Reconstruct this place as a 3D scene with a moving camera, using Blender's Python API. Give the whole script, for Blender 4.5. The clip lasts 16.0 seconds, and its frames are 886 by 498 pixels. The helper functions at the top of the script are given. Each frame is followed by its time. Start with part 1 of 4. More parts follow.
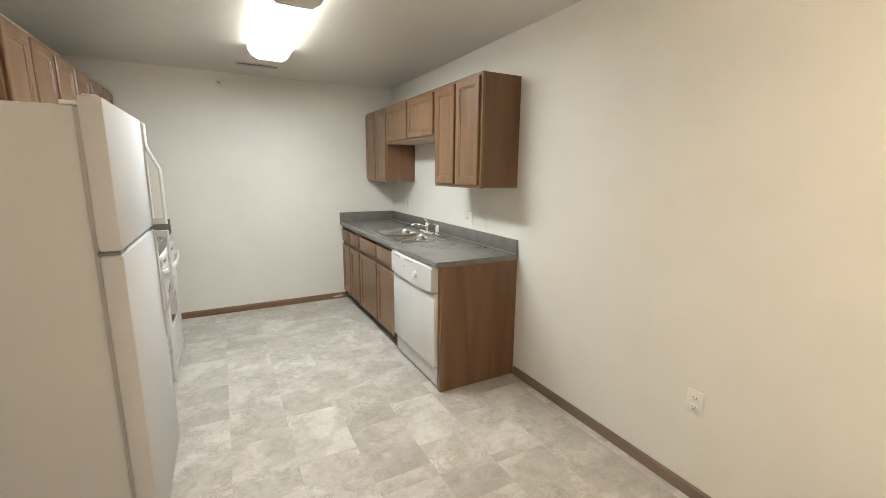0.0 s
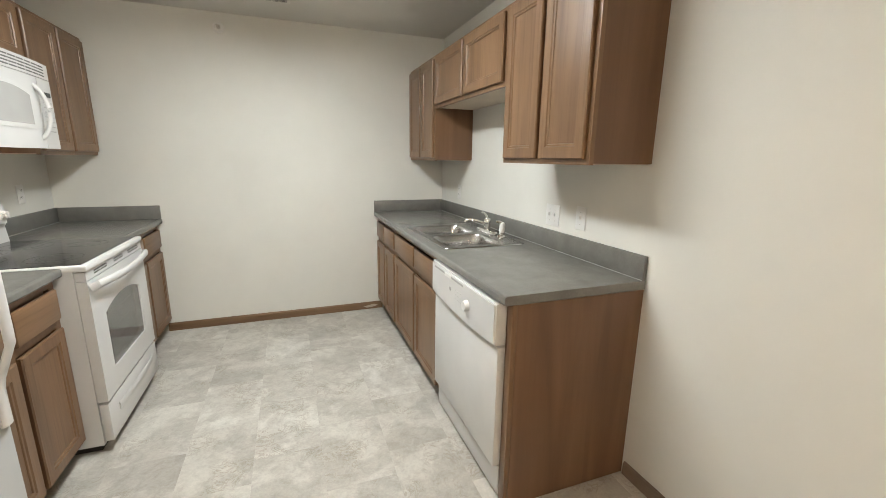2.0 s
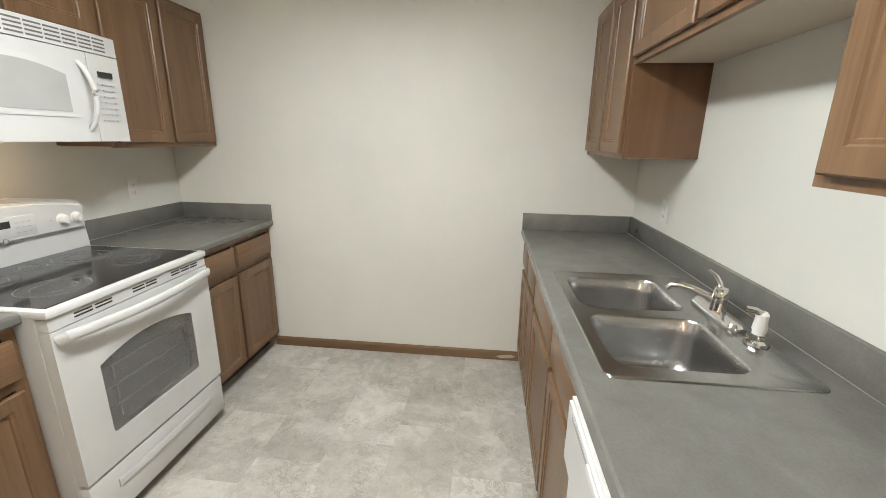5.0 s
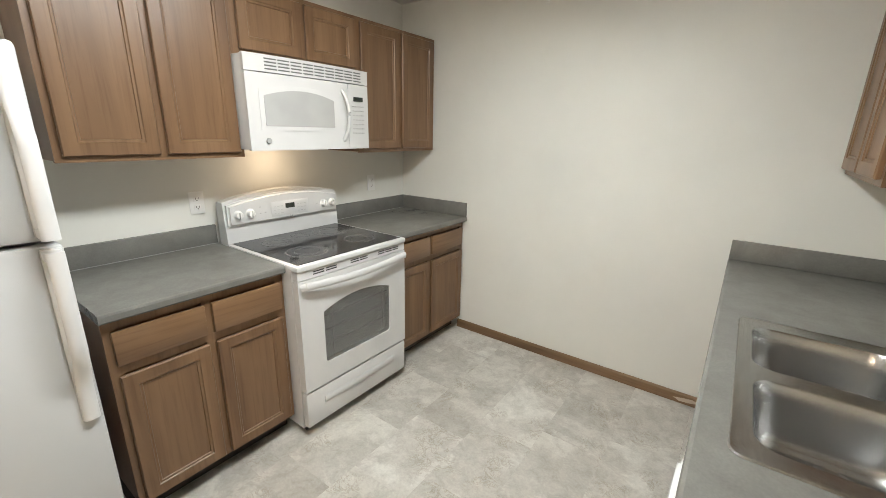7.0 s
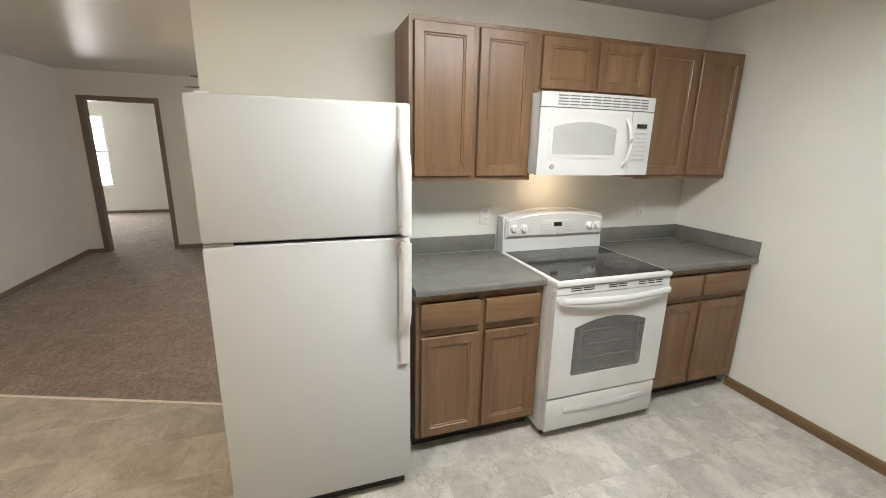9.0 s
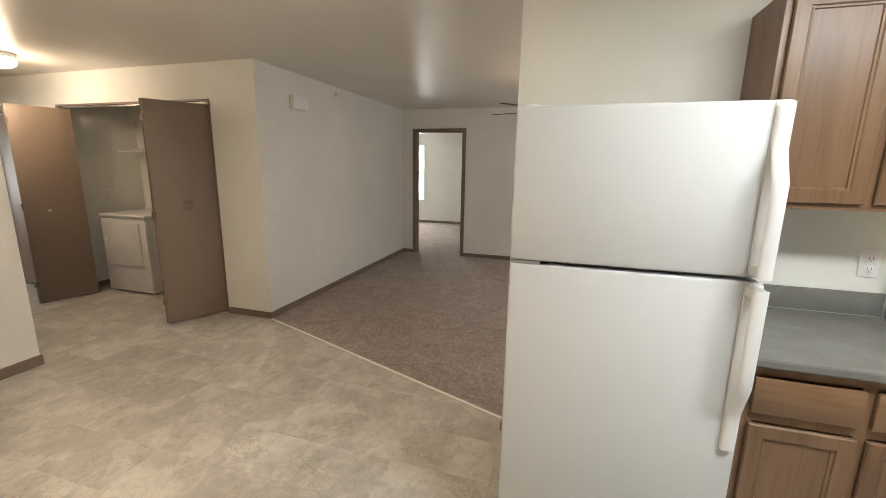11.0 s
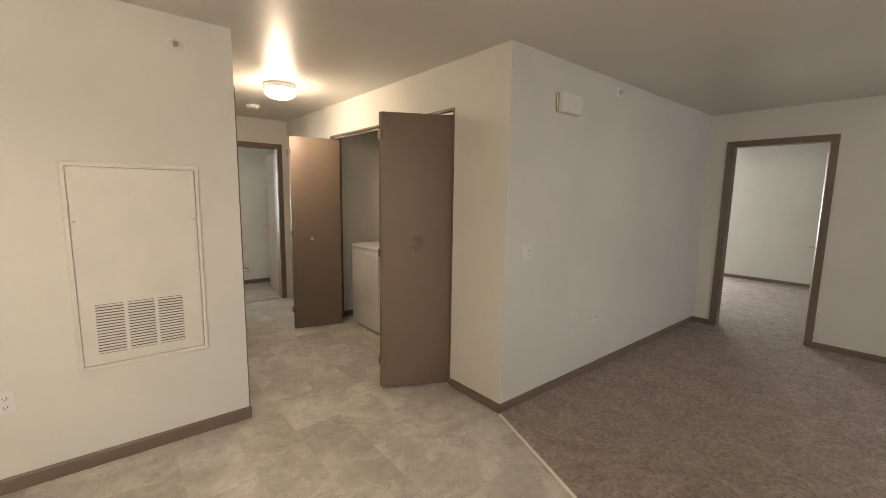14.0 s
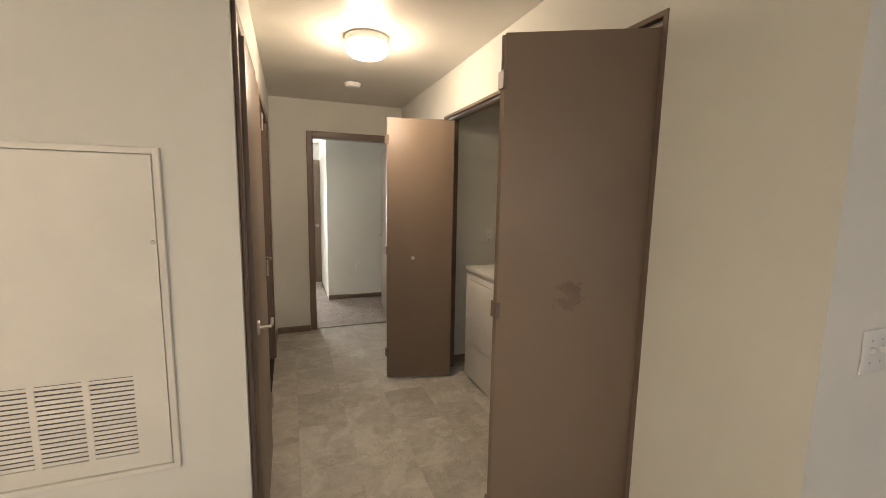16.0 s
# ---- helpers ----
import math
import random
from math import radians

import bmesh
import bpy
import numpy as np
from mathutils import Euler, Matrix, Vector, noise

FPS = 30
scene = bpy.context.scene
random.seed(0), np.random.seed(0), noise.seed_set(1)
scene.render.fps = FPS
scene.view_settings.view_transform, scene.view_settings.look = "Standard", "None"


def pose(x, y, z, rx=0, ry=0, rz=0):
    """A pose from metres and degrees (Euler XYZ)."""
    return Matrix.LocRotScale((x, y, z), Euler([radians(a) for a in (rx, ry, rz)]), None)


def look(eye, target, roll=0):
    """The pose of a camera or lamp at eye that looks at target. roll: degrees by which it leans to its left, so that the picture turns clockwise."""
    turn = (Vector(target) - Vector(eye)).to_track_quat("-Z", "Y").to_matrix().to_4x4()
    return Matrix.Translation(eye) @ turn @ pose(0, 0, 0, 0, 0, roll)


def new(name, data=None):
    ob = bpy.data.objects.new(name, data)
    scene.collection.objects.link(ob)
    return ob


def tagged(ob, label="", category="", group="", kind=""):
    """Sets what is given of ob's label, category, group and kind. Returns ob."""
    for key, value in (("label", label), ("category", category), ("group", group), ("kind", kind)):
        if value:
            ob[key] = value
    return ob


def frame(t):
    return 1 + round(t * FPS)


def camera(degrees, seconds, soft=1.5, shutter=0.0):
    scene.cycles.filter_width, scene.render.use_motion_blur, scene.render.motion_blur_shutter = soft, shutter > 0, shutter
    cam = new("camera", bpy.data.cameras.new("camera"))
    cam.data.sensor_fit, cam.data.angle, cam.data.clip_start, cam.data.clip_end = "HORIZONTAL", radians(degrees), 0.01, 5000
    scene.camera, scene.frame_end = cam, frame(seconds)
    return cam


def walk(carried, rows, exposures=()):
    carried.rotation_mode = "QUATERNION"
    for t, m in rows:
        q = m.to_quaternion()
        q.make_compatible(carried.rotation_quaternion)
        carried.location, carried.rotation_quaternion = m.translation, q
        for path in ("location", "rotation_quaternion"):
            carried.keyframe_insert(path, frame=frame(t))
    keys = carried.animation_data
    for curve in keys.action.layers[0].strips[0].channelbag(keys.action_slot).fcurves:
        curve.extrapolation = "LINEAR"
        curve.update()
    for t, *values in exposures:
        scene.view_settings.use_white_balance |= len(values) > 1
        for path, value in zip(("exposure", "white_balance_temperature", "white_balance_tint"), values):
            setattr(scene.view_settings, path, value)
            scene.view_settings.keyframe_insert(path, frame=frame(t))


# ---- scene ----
cam = camera(94.6, 16.0, soft=0.65)
PATH = [
    (0, (0.049, -0.002, 1.487), (0.98, 1.729, 1.115), 0.5),
    (0.5, (0.205, 0.27, 1.474), (1.062, 2.036, 1.091), 0.5),
    (1, (0.328, 0.539, 1.458), (1.122, 2.33, 1.055), 0.5),
    (1.5, (0.432, 0.806, 1.418), (1.166, 2.618, 0.998), 0.6),
    (2, (0.523, 1.038, 1.394), (1.206, 2.867, 0.961), 0.8),
    (2.5, (0.62, 1.243, 1.396), (1.243, 3.09, 0.949), 1.0),
    (3, (0.686, 1.432, 1.41), (1.248, 3.294, 0.943), 1.0),
    (5.5, (1.063, 2.267, 1.457), (0.588, 4.134, 0.92), 0.9),
    (6, (1.116, 2.306, 1.472), (0.381, 4.085, 0.93), 1.0),
    (6.5, (1.158, 2.252, 1.492), (0.227, 3.935, 0.947), 1.2),
    (7, (1.218, 2.16, 1.517), (0.087, 3.715, 0.968), 1.2),
    (7.5, (1.279, 2.097, 1.531), (-0.051, 3.49, 0.99), 1.0),
    (8, (1.291, 2.06, 1.527), (-0.224, 3.258, 1.01), 1.0),
    (8.5, (1.308, 2.05, 1.548), (-0.399, 2.963, 1.045), 0.9),
    (9, (1.289, 2.027, 1.562), (-0.546, 2.653, 1.07), 1.1),
    (9.5, (1.264, 1.993, 1.563), (-0.651, 2.32, 1.089), 1.1),
    (10, (1.237, 1.951, 1.555), (-0.711, 1.958, 1.102), 1.0),
    (12.5, (0.621, 1.515, 1.487), (-0.965, 0.339, 1.167), 0.9),
    (13, (0.388, 1.318, 1.483), (-1.087, 0.0, 1.188), 0.9),
    (13.5, (0.14, 1.108, 1.48), (-1.231, -0.322, 1.203), 0.9),
    (14, (-0.105, 0.881, 1.475), (-1.375, -0.642, 1.212), 0.9),
    (14.5, (-0.358, 0.618, 1.469), (-1.507, -0.999, 1.209), 0.9),
    (15, (-0.58, 0.333, 1.471), (-1.614, -1.359, 1.214), 1.0),
    (15.5, (-0.776, 0.01, 1.47), (-1.65, -1.771, 1.212), 0.9),
    (16, (-0.919, -0.323, 1.477), (-1.618, -2.179, 1.217), 1.0),
]
walk(cam, [(t, look(eye, target, roll)) for t, eye, target, roll in PATH])

# ---- world and light ----
CEIL = 2.415
RW, FW, LW = 1.872, 4.70, -1.050        # kitchen: right, far and left wall faces
PW, HL, HR, HE = -1.863, -0.758, -2.098, -4.822   # panel wall, hall left, hall right, hall end
KN = -0.880                             # living room's near wall
BX = -5.528                              # living room's far wall
scene.view_settings.exposure = 0.45

world = bpy.data.worlds.new("world")
scene.world = world
world.use_nodes = True
wn = world.node_tree
sky = wn.nodes.new("ShaderNodeTexSky")
sky.sky_type = "NISHITA"
sky.sun_disc = False
sky.sun_elevation, sky.sun_rotation = radians(40), radians(200)
wn.links.new(sky.outputs[0], wn.nodes["Background"].inputs[0])
wn.nodes["Background"].inputs[1].default_value = 0.12


def area_lamp(name, m, sx, sy, watts, colour):
    d = bpy.data.lights.new(name, "AREA")
    d.shape, d.size, d.size_y, d.energy, d.color = "RECTANGLE", sx, sy, watts, colour
    ob = new(name, d)
    ob.matrix_world = m
    return ob


def point_lamp(name, x, y, z, watts, colour, r):
    d = bpy.data.lights.new(name, "POINT")
    d.energy, d.color, d.shadow_soft_size = watts, colour, r
    ob = new(name, d)
    ob.matrix_world = pose(x, y, z)
    return ob


COOL, WARM, DAY = (0.93, 0.985, 1.0), (1.0, 0.74, 0.50), (0.91, 0.96, 1.0)
area_lamp("kitchen_tube_light", pose(0.456, 2.995, CEIL - 0.105), 0.26, 1.16, 30, COOL)
area_lamp("living_daylight", pose(-3.4, 4.80, 1.25, -90, 0, 0), 2.2, 1.9, 28, (0.95, 0.935, 1.0))
area_lamp("bedroom_daylight", pose(-9.17, -2.5, 1.3, 0, -90, 0), 1.4, 1.4, 74, (1.0, 0.99, 0.96))
area_lamp("back_bedroom_daylight", pose(-0.5, -8.5, 1.35, 90, 0, 0), 1.4, 1.4, 130, (1.0, 0.99, 0.97))
point_lamp("hall_lamp_light", -1.388, -2.935, CEIL - 0.20, 16, (1.0, 0.765, 0.54), 0.06)
point_lamp("cooktop_bulb", -0.85, 3.50, 1.385, 1.2, WARM, 0.02)


# ---- materials ----
def material(name, rough=0.5, metal=0.0):
    m = bpy.data.materials.new(name)
    m.use_nodes = True
    b = m.node_tree.nodes["Principled BSDF"]
    b.inputs["Roughness"].default_value = rough
    b.inputs["Metallic"].default_value = metal
    return m, m.node_tree.nodes, m.node_tree.links, b


def coords(n, l, scale, generated=False, spread=0.0):
    """Object coordinates, scaled, shifted at random for each object by up to spread."""
    tc, mp = n.new("ShaderNodeTexCoord"), n.new("ShaderNodeMapping")
    mp.inputs["Scale"].default_value = scale
    l.new(tc.outputs["Object"], mp.inputs[0])
    if spread:
        info, mul = n.new("ShaderNodeObjectInfo"), n.new("ShaderNodeMath")
        mul.operation = "MULTIPLY"
        mul.inputs[1].default_value = spread
        l.new(info.outputs["Random"], mul.inputs[0])
        l.new(mul.outputs[0], mp.inputs["Location"])
    return mp.outputs[0]


def noise_tex(n, l, vec, scale, detail=4, rough=0.55, distort=0.0):
    t = n.new("ShaderNodeTexNoise")
    t.inputs["Scale"].default_value, t.inputs["Detail"].default_value = scale, detail
    t.inputs["Roughness"].default_value, t.inputs["Distortion"].default_value = rough, distort
    l.new(vec, t.inputs["Vector"])
    return t.outputs["Fac"]


def ramp(n, l, fac, stops):
    r = n.new("ShaderNodeValToRGB")
    while len(r.color_ramp.elements) < len(stops):
        r.color_ramp.elements.new(0.5)
    for e, (p, c) in zip(r.color_ramp.elements, stops):
        e.position, e.color = p, (*c, 1)
    l.new(fac, r.inputs[0])
    return r.outputs[0]


def mix(n, l, fac, a, b, how="MIX"):
    m = n.new("ShaderNodeMix")
    m.data_type, m.blend_type = "RGBA", how
    if isinstance(fac, float):
        m.inputs[0].default_value = fac
    else:
        l.new(fac, m.inputs[0])
    for s, v in ((6, a), (7, b)):
        if isinstance(v, tuple):
            m.inputs[s].default_value = (*v, 1)
        else:
            l.new(v, m.inputs[s])
    return m.outputs[2]


def bump(n, l, b, height, strength, dist=0.01):
    k = n.new("ShaderNodeBump")
    k.inputs["Strength"].default_value, k.inputs["Distance"].default_value = strength, dist
    l.new(height, k.inputs["Height"])
    l.new(k.outputs[0], b.inputs["Normal"])


def paint(name, colour, rough=0.6, blotch=0.04, grain=90, relief=0.06, spec=0.3):
    m, n, l, b = material(name, rough)
    v = coords(n, l, (1, 1, 1))
    lo = tuple(c * (1 - blotch) for c in colour)
    hi = tuple(min(1, c * (1 + blotch)) for c in colour)
    l.new(ramp(n, l, noise_tex(n, l, v, 1.3, 5), ((0.35, lo), (0.65, hi))), b.inputs["Base Color"])
    bump(n, l, b, noise_tex(n, l, v, grain, 3), relief, 0.004)
    b.inputs["Specular IOR Level"].default_value = spec
    return m


def oak(name, axis, dark=1.0, grain=0.85, red=1.0):
    """Stained oak; the grain runs along axis 0, 1 or 2."""
    m, n, l, b = material(name, 0.34)
    fine, broad = [34.0, 34.0, 34.0], [7.0, 7.0, 7.0]
    fine[axis], broad[axis] = 1.6, 0.55
    vf, vb = coords(n, l, fine, spread=9.0), coords(n, l, broad, spread=7.0)
    base = ramp(n, l, noise_tex(n, l, vb, 1.0, 4, 0.5, 1.2), ((0.28, (0.150 * dark, 0.085 * dark, 0.043 * dark)), (0.55, (0.210 * dark, 0.124 * dark, 0.063 * dark)), (0.8, (0.258 * dark, 0.161 * dark, 0.088 * dark))))
    pore = ramp(n, l, noise_tex(n, l, vf, 2.4, 3, 0.6), ((0.30, (0.77, 0.73, 0.69)), (0.50, (1, 1, 1))))
    l.new(mix(n, l, 1.0, mix(n, l, grain, base, pore, "MULTIPLY"), (1.0, 1.0 / red, 1.0 / red), "MULTIPLY"), b.inputs["Base Color"])
    bump(n, l, b, noise_tex(n, l, vf, 2.4, 3, 0.6), 0.12, 0.002)
    return m


def plain(name, colour, rough=0.35, metal=0.0, spec=0.5, coat=0.0):
    m, n, l, b = material(name, rough, metal)
    v = coords(n, l, (1, 1, 1), spread=3.0)
    lo, hi = tuple(c * 0.95 for c in colour), tuple(min(1, c * 1.04) for c in colour)
    l.new(ramp(n, l, noise_tex(n, l, v, 4.0, 3), ((0.3, lo), (0.7, hi))), b.inputs["Base Color"])
    b.inputs["Specular IOR Level"].default_value = spec
    b.inputs["Coat Weight"].default_value = coat
    return m


def glow(name, colour, strength):
    m, n, l, b = material(name, 0.3)
    b.inputs["Base Color"].default_value = (0.85, 0.85, 0.82, 1)
    b.inputs["Emission Color"].default_value = (*colour, 1)
    b.inputs["Emission Strength"].default_value = strength
    return m


WALL = paint("wall_paint", (0.660, 0.655, 0.610))
CEILING = paint("ceiling_paint", (0.62, 0.60, 0.55), 0.38, 0.03, 60, 0.12, 0.5)
TRIM = paint("brown_trim_paint", (0.176, 0.130, 0.100), 0.4, 0.10, 40, 0.04, 0.4)
DOORP = paint("brown_door_paint", (0.200, 0.150, 0.111), 0.42, 0.06, 55, 0.04, 0.4)
BASEW = oak("baseboard_oak", 0, 0.85)
OAK_V, OAK_H = oak("oak_upright", 2, 0.88, 0.85, 1.04), oak("oak_level", 0, 0.88, 0.85, 1.04)
OAK_SIDE = oak("oak_veneer_side", 2, 0.72, 0.22, 1.12)
# near-black puts the shade of toe spaces, slots and recesses into the colour
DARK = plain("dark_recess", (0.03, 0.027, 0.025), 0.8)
WHITE = plain("white_enamel", (0.59, 0.59, 0.582), 0.28)
FRIDGEW = paint("white_textured_steel", (0.50, 0.51, 0.51), 0.75, 0.02, 420, 0.14, 0.2)
PLASTIC = plain("white_plastic", (0.72, 0.715, 0.695), 0.4)
PANELW = plain("cream_metal", (0.680, 0.665, 0.612), 0.5)


def laminate():
    m, n, l, b = material("grey_laminate", 0.26)
    v = coords(n, l, (1, 1, 1))
    a = ramp(n, l, noise_tex(n, l, v, 9, 6, 0.65, 0.4), ((0.3, (0.134, 0.131, 0.120)), (0.7, (0.172, 0.169, 0.155))))
    s = ramp(n, l, noise_tex(n, l, v, 160, 2), ((0.35, (0.955, 0.955, 0.955)), (0.65, (1.035, 1.035, 1.035))))
    l.new(mix(n, l, 1.0, a, s, "MULTIPLY"), b.inputs["Base Color"])
    return m


def vinyl():
    """Printed stone-look vinyl; each tile gets its own tone, clouds and veins."""
    m, n, l, b = material("stone_look_vinyl", 0.40)
    v = coords(n, l, (1, 1, 1), spread=23.0)
    info = n.new("ShaderNodeObjectInfo")
    tone = ramp(n, l, info.outputs["Random"], ((0.0, (0.415, 0.398, 0.364)), (0.5, (0.452, 0.436, 0.400)), (1.0, (0.500, 0.486, 0.452))))
    blot = noise_tex(n, l, v, 3.6, 9, 0.62, 0.45)
    cloud = ramp(n, l, blot, ((0.34, (0.88, 0.868, 0.85)), (0.49, (0.97, 0.962, 0.948)), (0.55, (1.13, 1.135, 1.125)), (0.69, (1.22, 1.225, 1.215))))
    c = mix(n, l, 1.0, tone, cloud, "MULTIPLY")
    flake = ramp(n, l, noise_tex(n, l, v, 14, 7, 0.72, 0.5), ((0.36, (0.84, 0.83, 0.81)), (0.50, (1.0, 1.0, 1.0)), (0.62, (1.10, 1.10, 1.09))))
    c = mix(n, l, 0.85, c, flake, "MULTIPLY")
    veins = ramp(n, l, noise_tex(n, l, v, 11.0, 8, 0.75, 1.2), ((0.455, (0, 0, 0)), (0.490, (1, 1, 1)), (0.525, (0, 0, 0))))
    patch = ramp(n, l, noise_tex(n, l, v, 4.0, 3, 0.6), ((0.52, (0, 0, 0)), (0.61, (0.58, 0.58, 0.58))))
    c = mix(n, l, mix(n, l, 1.0, veins, patch, "MULTIPLY"), c, (0.23, 0.19, 0.135))
    grit = ramp(n, l, noise_tex(n, l, v, 90, 3), ((0.3, (0.93, 0.93, 0.93)), (0.7, (1.05, 1.05, 1.05))))
    l.new(mix(n, l, 1.0, c, grit, "MULTIPLY"), b.inputs["Base Color"])
    bump(n, l, b, noise_tex(n, l, v, 45, 5), 0.07, 0.003)
    return m


def carpet_mat():
    m, n, l, b = material("brown_carpet", 0.95)
    v = coords(n, l, (1, 1, 1))
    a = ramp(n, l, noise_tex(n, l, v, 38, 6, 0.75), ((0.30, (0.240, 0.203, 0.182)), (0.68, (0.50, 0.436, 0.398))))
    w = ramp(n, l, noise_tex(n, l, v, 5.0, 6, 0.7, 1.4), ((0.35, (0.84, 0.84, 0.84)), (0.65, (1.14, 1.14, 1.14))))
    l.new(mix(n, l, 1.0, a, w, "MULTIPLY"), b.inputs["Base Color"])
    bump(n, l, b, noise_tex(n, l, v, 130, 4, 0.7), 0.9, 0.012)
    b.inputs["Specular IOR Level"].default_value = 0.1
    return m


CHIP = paint("bare_wood_chip", (0.52, 0.44, 0.35), 0.7, 0.12, 60, 0.08)
LAMINATE, VINYL, CARPET = laminate(), vinyl(), carpet_mat()


# ---- mesh helpers ----
def box(bm, x0, y0, z0, x1, y1, z1, bev=0.0, seg=2):
    r = bmesh.ops.create_cube(bm, size=1.0)
    vs = r["verts"]
    for v in vs:
        v.co = Vector(((x0 + x1) / 2 + v.co.x * (x1 - x0), (y0 + y1) / 2 + v.co.y * (y1 - y0), (z0 + z1) / 2 + v.co.z * (z1 - z0)))
    if bev:
        es = list({e for v in vs for e in v.link_edges})
        bmesh.ops.bevel(bm, geom=es, offset=bev, segments=seg, profile=0.5, affect="EDGES")
    return bm


def boxes(*rows, bev=0.0):
    bm = bmesh.new()
    for r in rows:
        box(bm, *r, bev=bev)
    return bm


def prism(bm, outline, lo, hi, axis=2):
    """A flat outline drawn out between lo and hi along an axis; the outline's two numbers fill the other axes in order."""
    def at(p, w):
        c = list(p)
        c.insert(axis, w)
        return bm.verts.new(c)
    a, b = [at(p, lo) for p in outline], [at(p, hi) for p in outline]
    n = len(outline)
    bm.faces.new(a[::-1])
    bm.faces.new(b)
    for i in range(n):
        bm.faces.new((a[i], a[(i + 1) % n], b[(i + 1) % n], b[i]))
    bmesh.ops.recalc_face_normals(bm, faces=bm.faces)
    return bm


def lathe(bm, profile, m=None, seg=24):
    """Turns (radius, height) pairs round z."""
    m = m or Matrix()
    rings = []
    for r, z in profile:
        if r < 1e-5:
            rings.append([bm.verts.new(m @ Vector((0, 0, z)))])
        else:
            rings.append([bm.verts.new(m @ Vector((r * math.cos(2 * math.pi * i / seg), r * math.sin(2 * math.pi * i / seg), z))) for i in range(seg)])
    for a, b in zip(rings, rings[1:]):
        for i in range(seg):
            j = (i + 1) % seg
            if len(a) == 1 and len(b) == 1:
                continue
            f = (a[0], b[j], b[i]) if len(a) == 1 else (a[i], a[j], b[0]) if len(b) == 1 else (a[i], a[j], b[j], b[i])
            bm.faces.new(f)
    bmesh.ops.recalc_face_normals(bm, faces=bm.faces)
    return bm


def sweep(bm, pts, rx, ry=None, seg=12, up=(0, 0, 1)):
    """A tube of elliptical section along points."""
    ry = ry or rx
    pts = [Vector(p) for p in pts]
    rings = []
    for i, p in enumerate(pts):
        d = (pts[min(i + 1, len(pts) - 1)] - pts[max(i - 1, 0)]).normalized()
        s = d.cross(Vector(up))
        if s.length < 1e-4:
            s = d.cross(Vector((0, 1, 0)))
        s.normalize()
        u = s.cross(d).normalized()
        rings.append([bm.verts.new(p + s * rx * math.cos(2 * math.pi * k / seg) + u * ry * math.sin(2 * math.pi * k / seg)) for k in range(seg)])
    for a, b in zip(rings, rings[1:]):
        for k in range(seg):
            bm.faces.new((a[k], a[(k + 1) % seg], b[(k + 1) % seg], b[k]))
    bm.faces.new(rings[0][::-1])
    bm.faces.new(rings[-1])
    bmesh.ops.recalc_face_normals(bm, faces=bm.faces)
    return bm


def part(name, bm, mat, parent=None, label="", m=None, smooth=True):
    """Links a bmesh as one mesh object under a thing or a part."""
    me = bpy.data.meshes.new(name)
    bm.to_mesh(me)
    bm.free()
    me.materials.append(mat)
    if smooth:
        me.shade_smooth()
        me.set_sharp_from_angle(angle=radians(35))
    ob = new(name, me)
    if parent:
        ob.parent = parent
    if m is not None:
        ob.matrix_basis = m
    if label:
        ob["label"] = label
    return ob


def thing(name, m, label, category, group=""):
    e = new(name)
    e.empty_display_size = 0.1
    e.matrix_basis = m
    return tagged(e, label, category, group)


def built(name, bm, mat, label, category):
    return tagged(part(name, bm, mat, smooth=False), label, category, kind="structure")


# ---- floors, ceilings, walls ----
T = 0.12
STUB = 1.584                            # near end of the wall beside the refrigerator
WEST, SOUTH, NORTH = -9.25, -9.0, 4.90


def wall_run(name, axis, face, back, lo, hi, holes=(), mat=WALL, top=CEIL):
    """A wall along axis 'x' or 'y', between face and back, from lo to hi, with holes (from, to, bottom, top)."""
    bm = bmesh.new()
    a, b = min(face, back), max(face, back)

    def piece(u0, u1, z0, z1):
        if u1 - u0 > 1e-4 and z1 - z0 > 1e-4:
            if axis == "x":
                box(bm, u0, a, z0, u1, b, z1)
            else:
                box(bm, a, u0, z0, b, u1, z1)
    u = lo
    for h0, h1, z0, z1 in sorted(holes):
        piece(u, h0, 0, top)
        piece(h0, h1, 0, z0)
        piece(h0, h1, z1, top)
        u = h1
    piece(u, hi, 0, top)
    bmesh.ops.remove_doubles(bm, verts=bm.verts, dist=1e-5)
    return built(name, bm, mat, "cream painted plaster wall with a faint roller texture", "wall")


D_H = 2.058
CL0, CL1, CL_H = -3.476, -1.399, 2.095      # laundry closet opening
HD0, HD1 = -1.968, -1.149                     # hall end door opening, along x
BD0, BD1 = -0.645, 0.176                      # living room bedroom door, along y
RD0, RD1 = -4.71, -3.95                     # narrow door beside the closet, along y
LD0, LD1, LE0, LE1 = -2.75, -1.950, -4.12, -3.05   # two doors in the hall's left wall, along y

wall_run("wall_kitchen_right", "y", RW, RW + T, PW - T, FW + T)
wall_run("wall_kitchen_far", "x", FW, FW + T, LW - T, RW)
wall_run("wall_kitchen_left", "y", LW, LW - T, STUB, FW)
wall_run("wall_panel", "x", PW, PW - T, HL, RW)
wall_run("wall_hall_left", "y", HL, HL + T, HE - T, PW - T, [(LD0, LD1, 0, D_H), (LE0, LE1, 0, D_H)])
wall_run("wall_hall_end", "x", HE, HE - T, HR - T, HL, [(HD0, HD1, 0, D_H)])
wall_run("wall_closet", "y", HR, HR - T, HE, KN, [(CL0, CL1, 0, CL_H), (RD0, RD1, 0, D_H)])
wall_run("wall_living_near", "x", KN, KN - T, BX, HR - T)
wall_run("wall_living_far", "y", BX, BX - T, KN - T, NORTH, [(BD0, BD1, 0, D_H)])
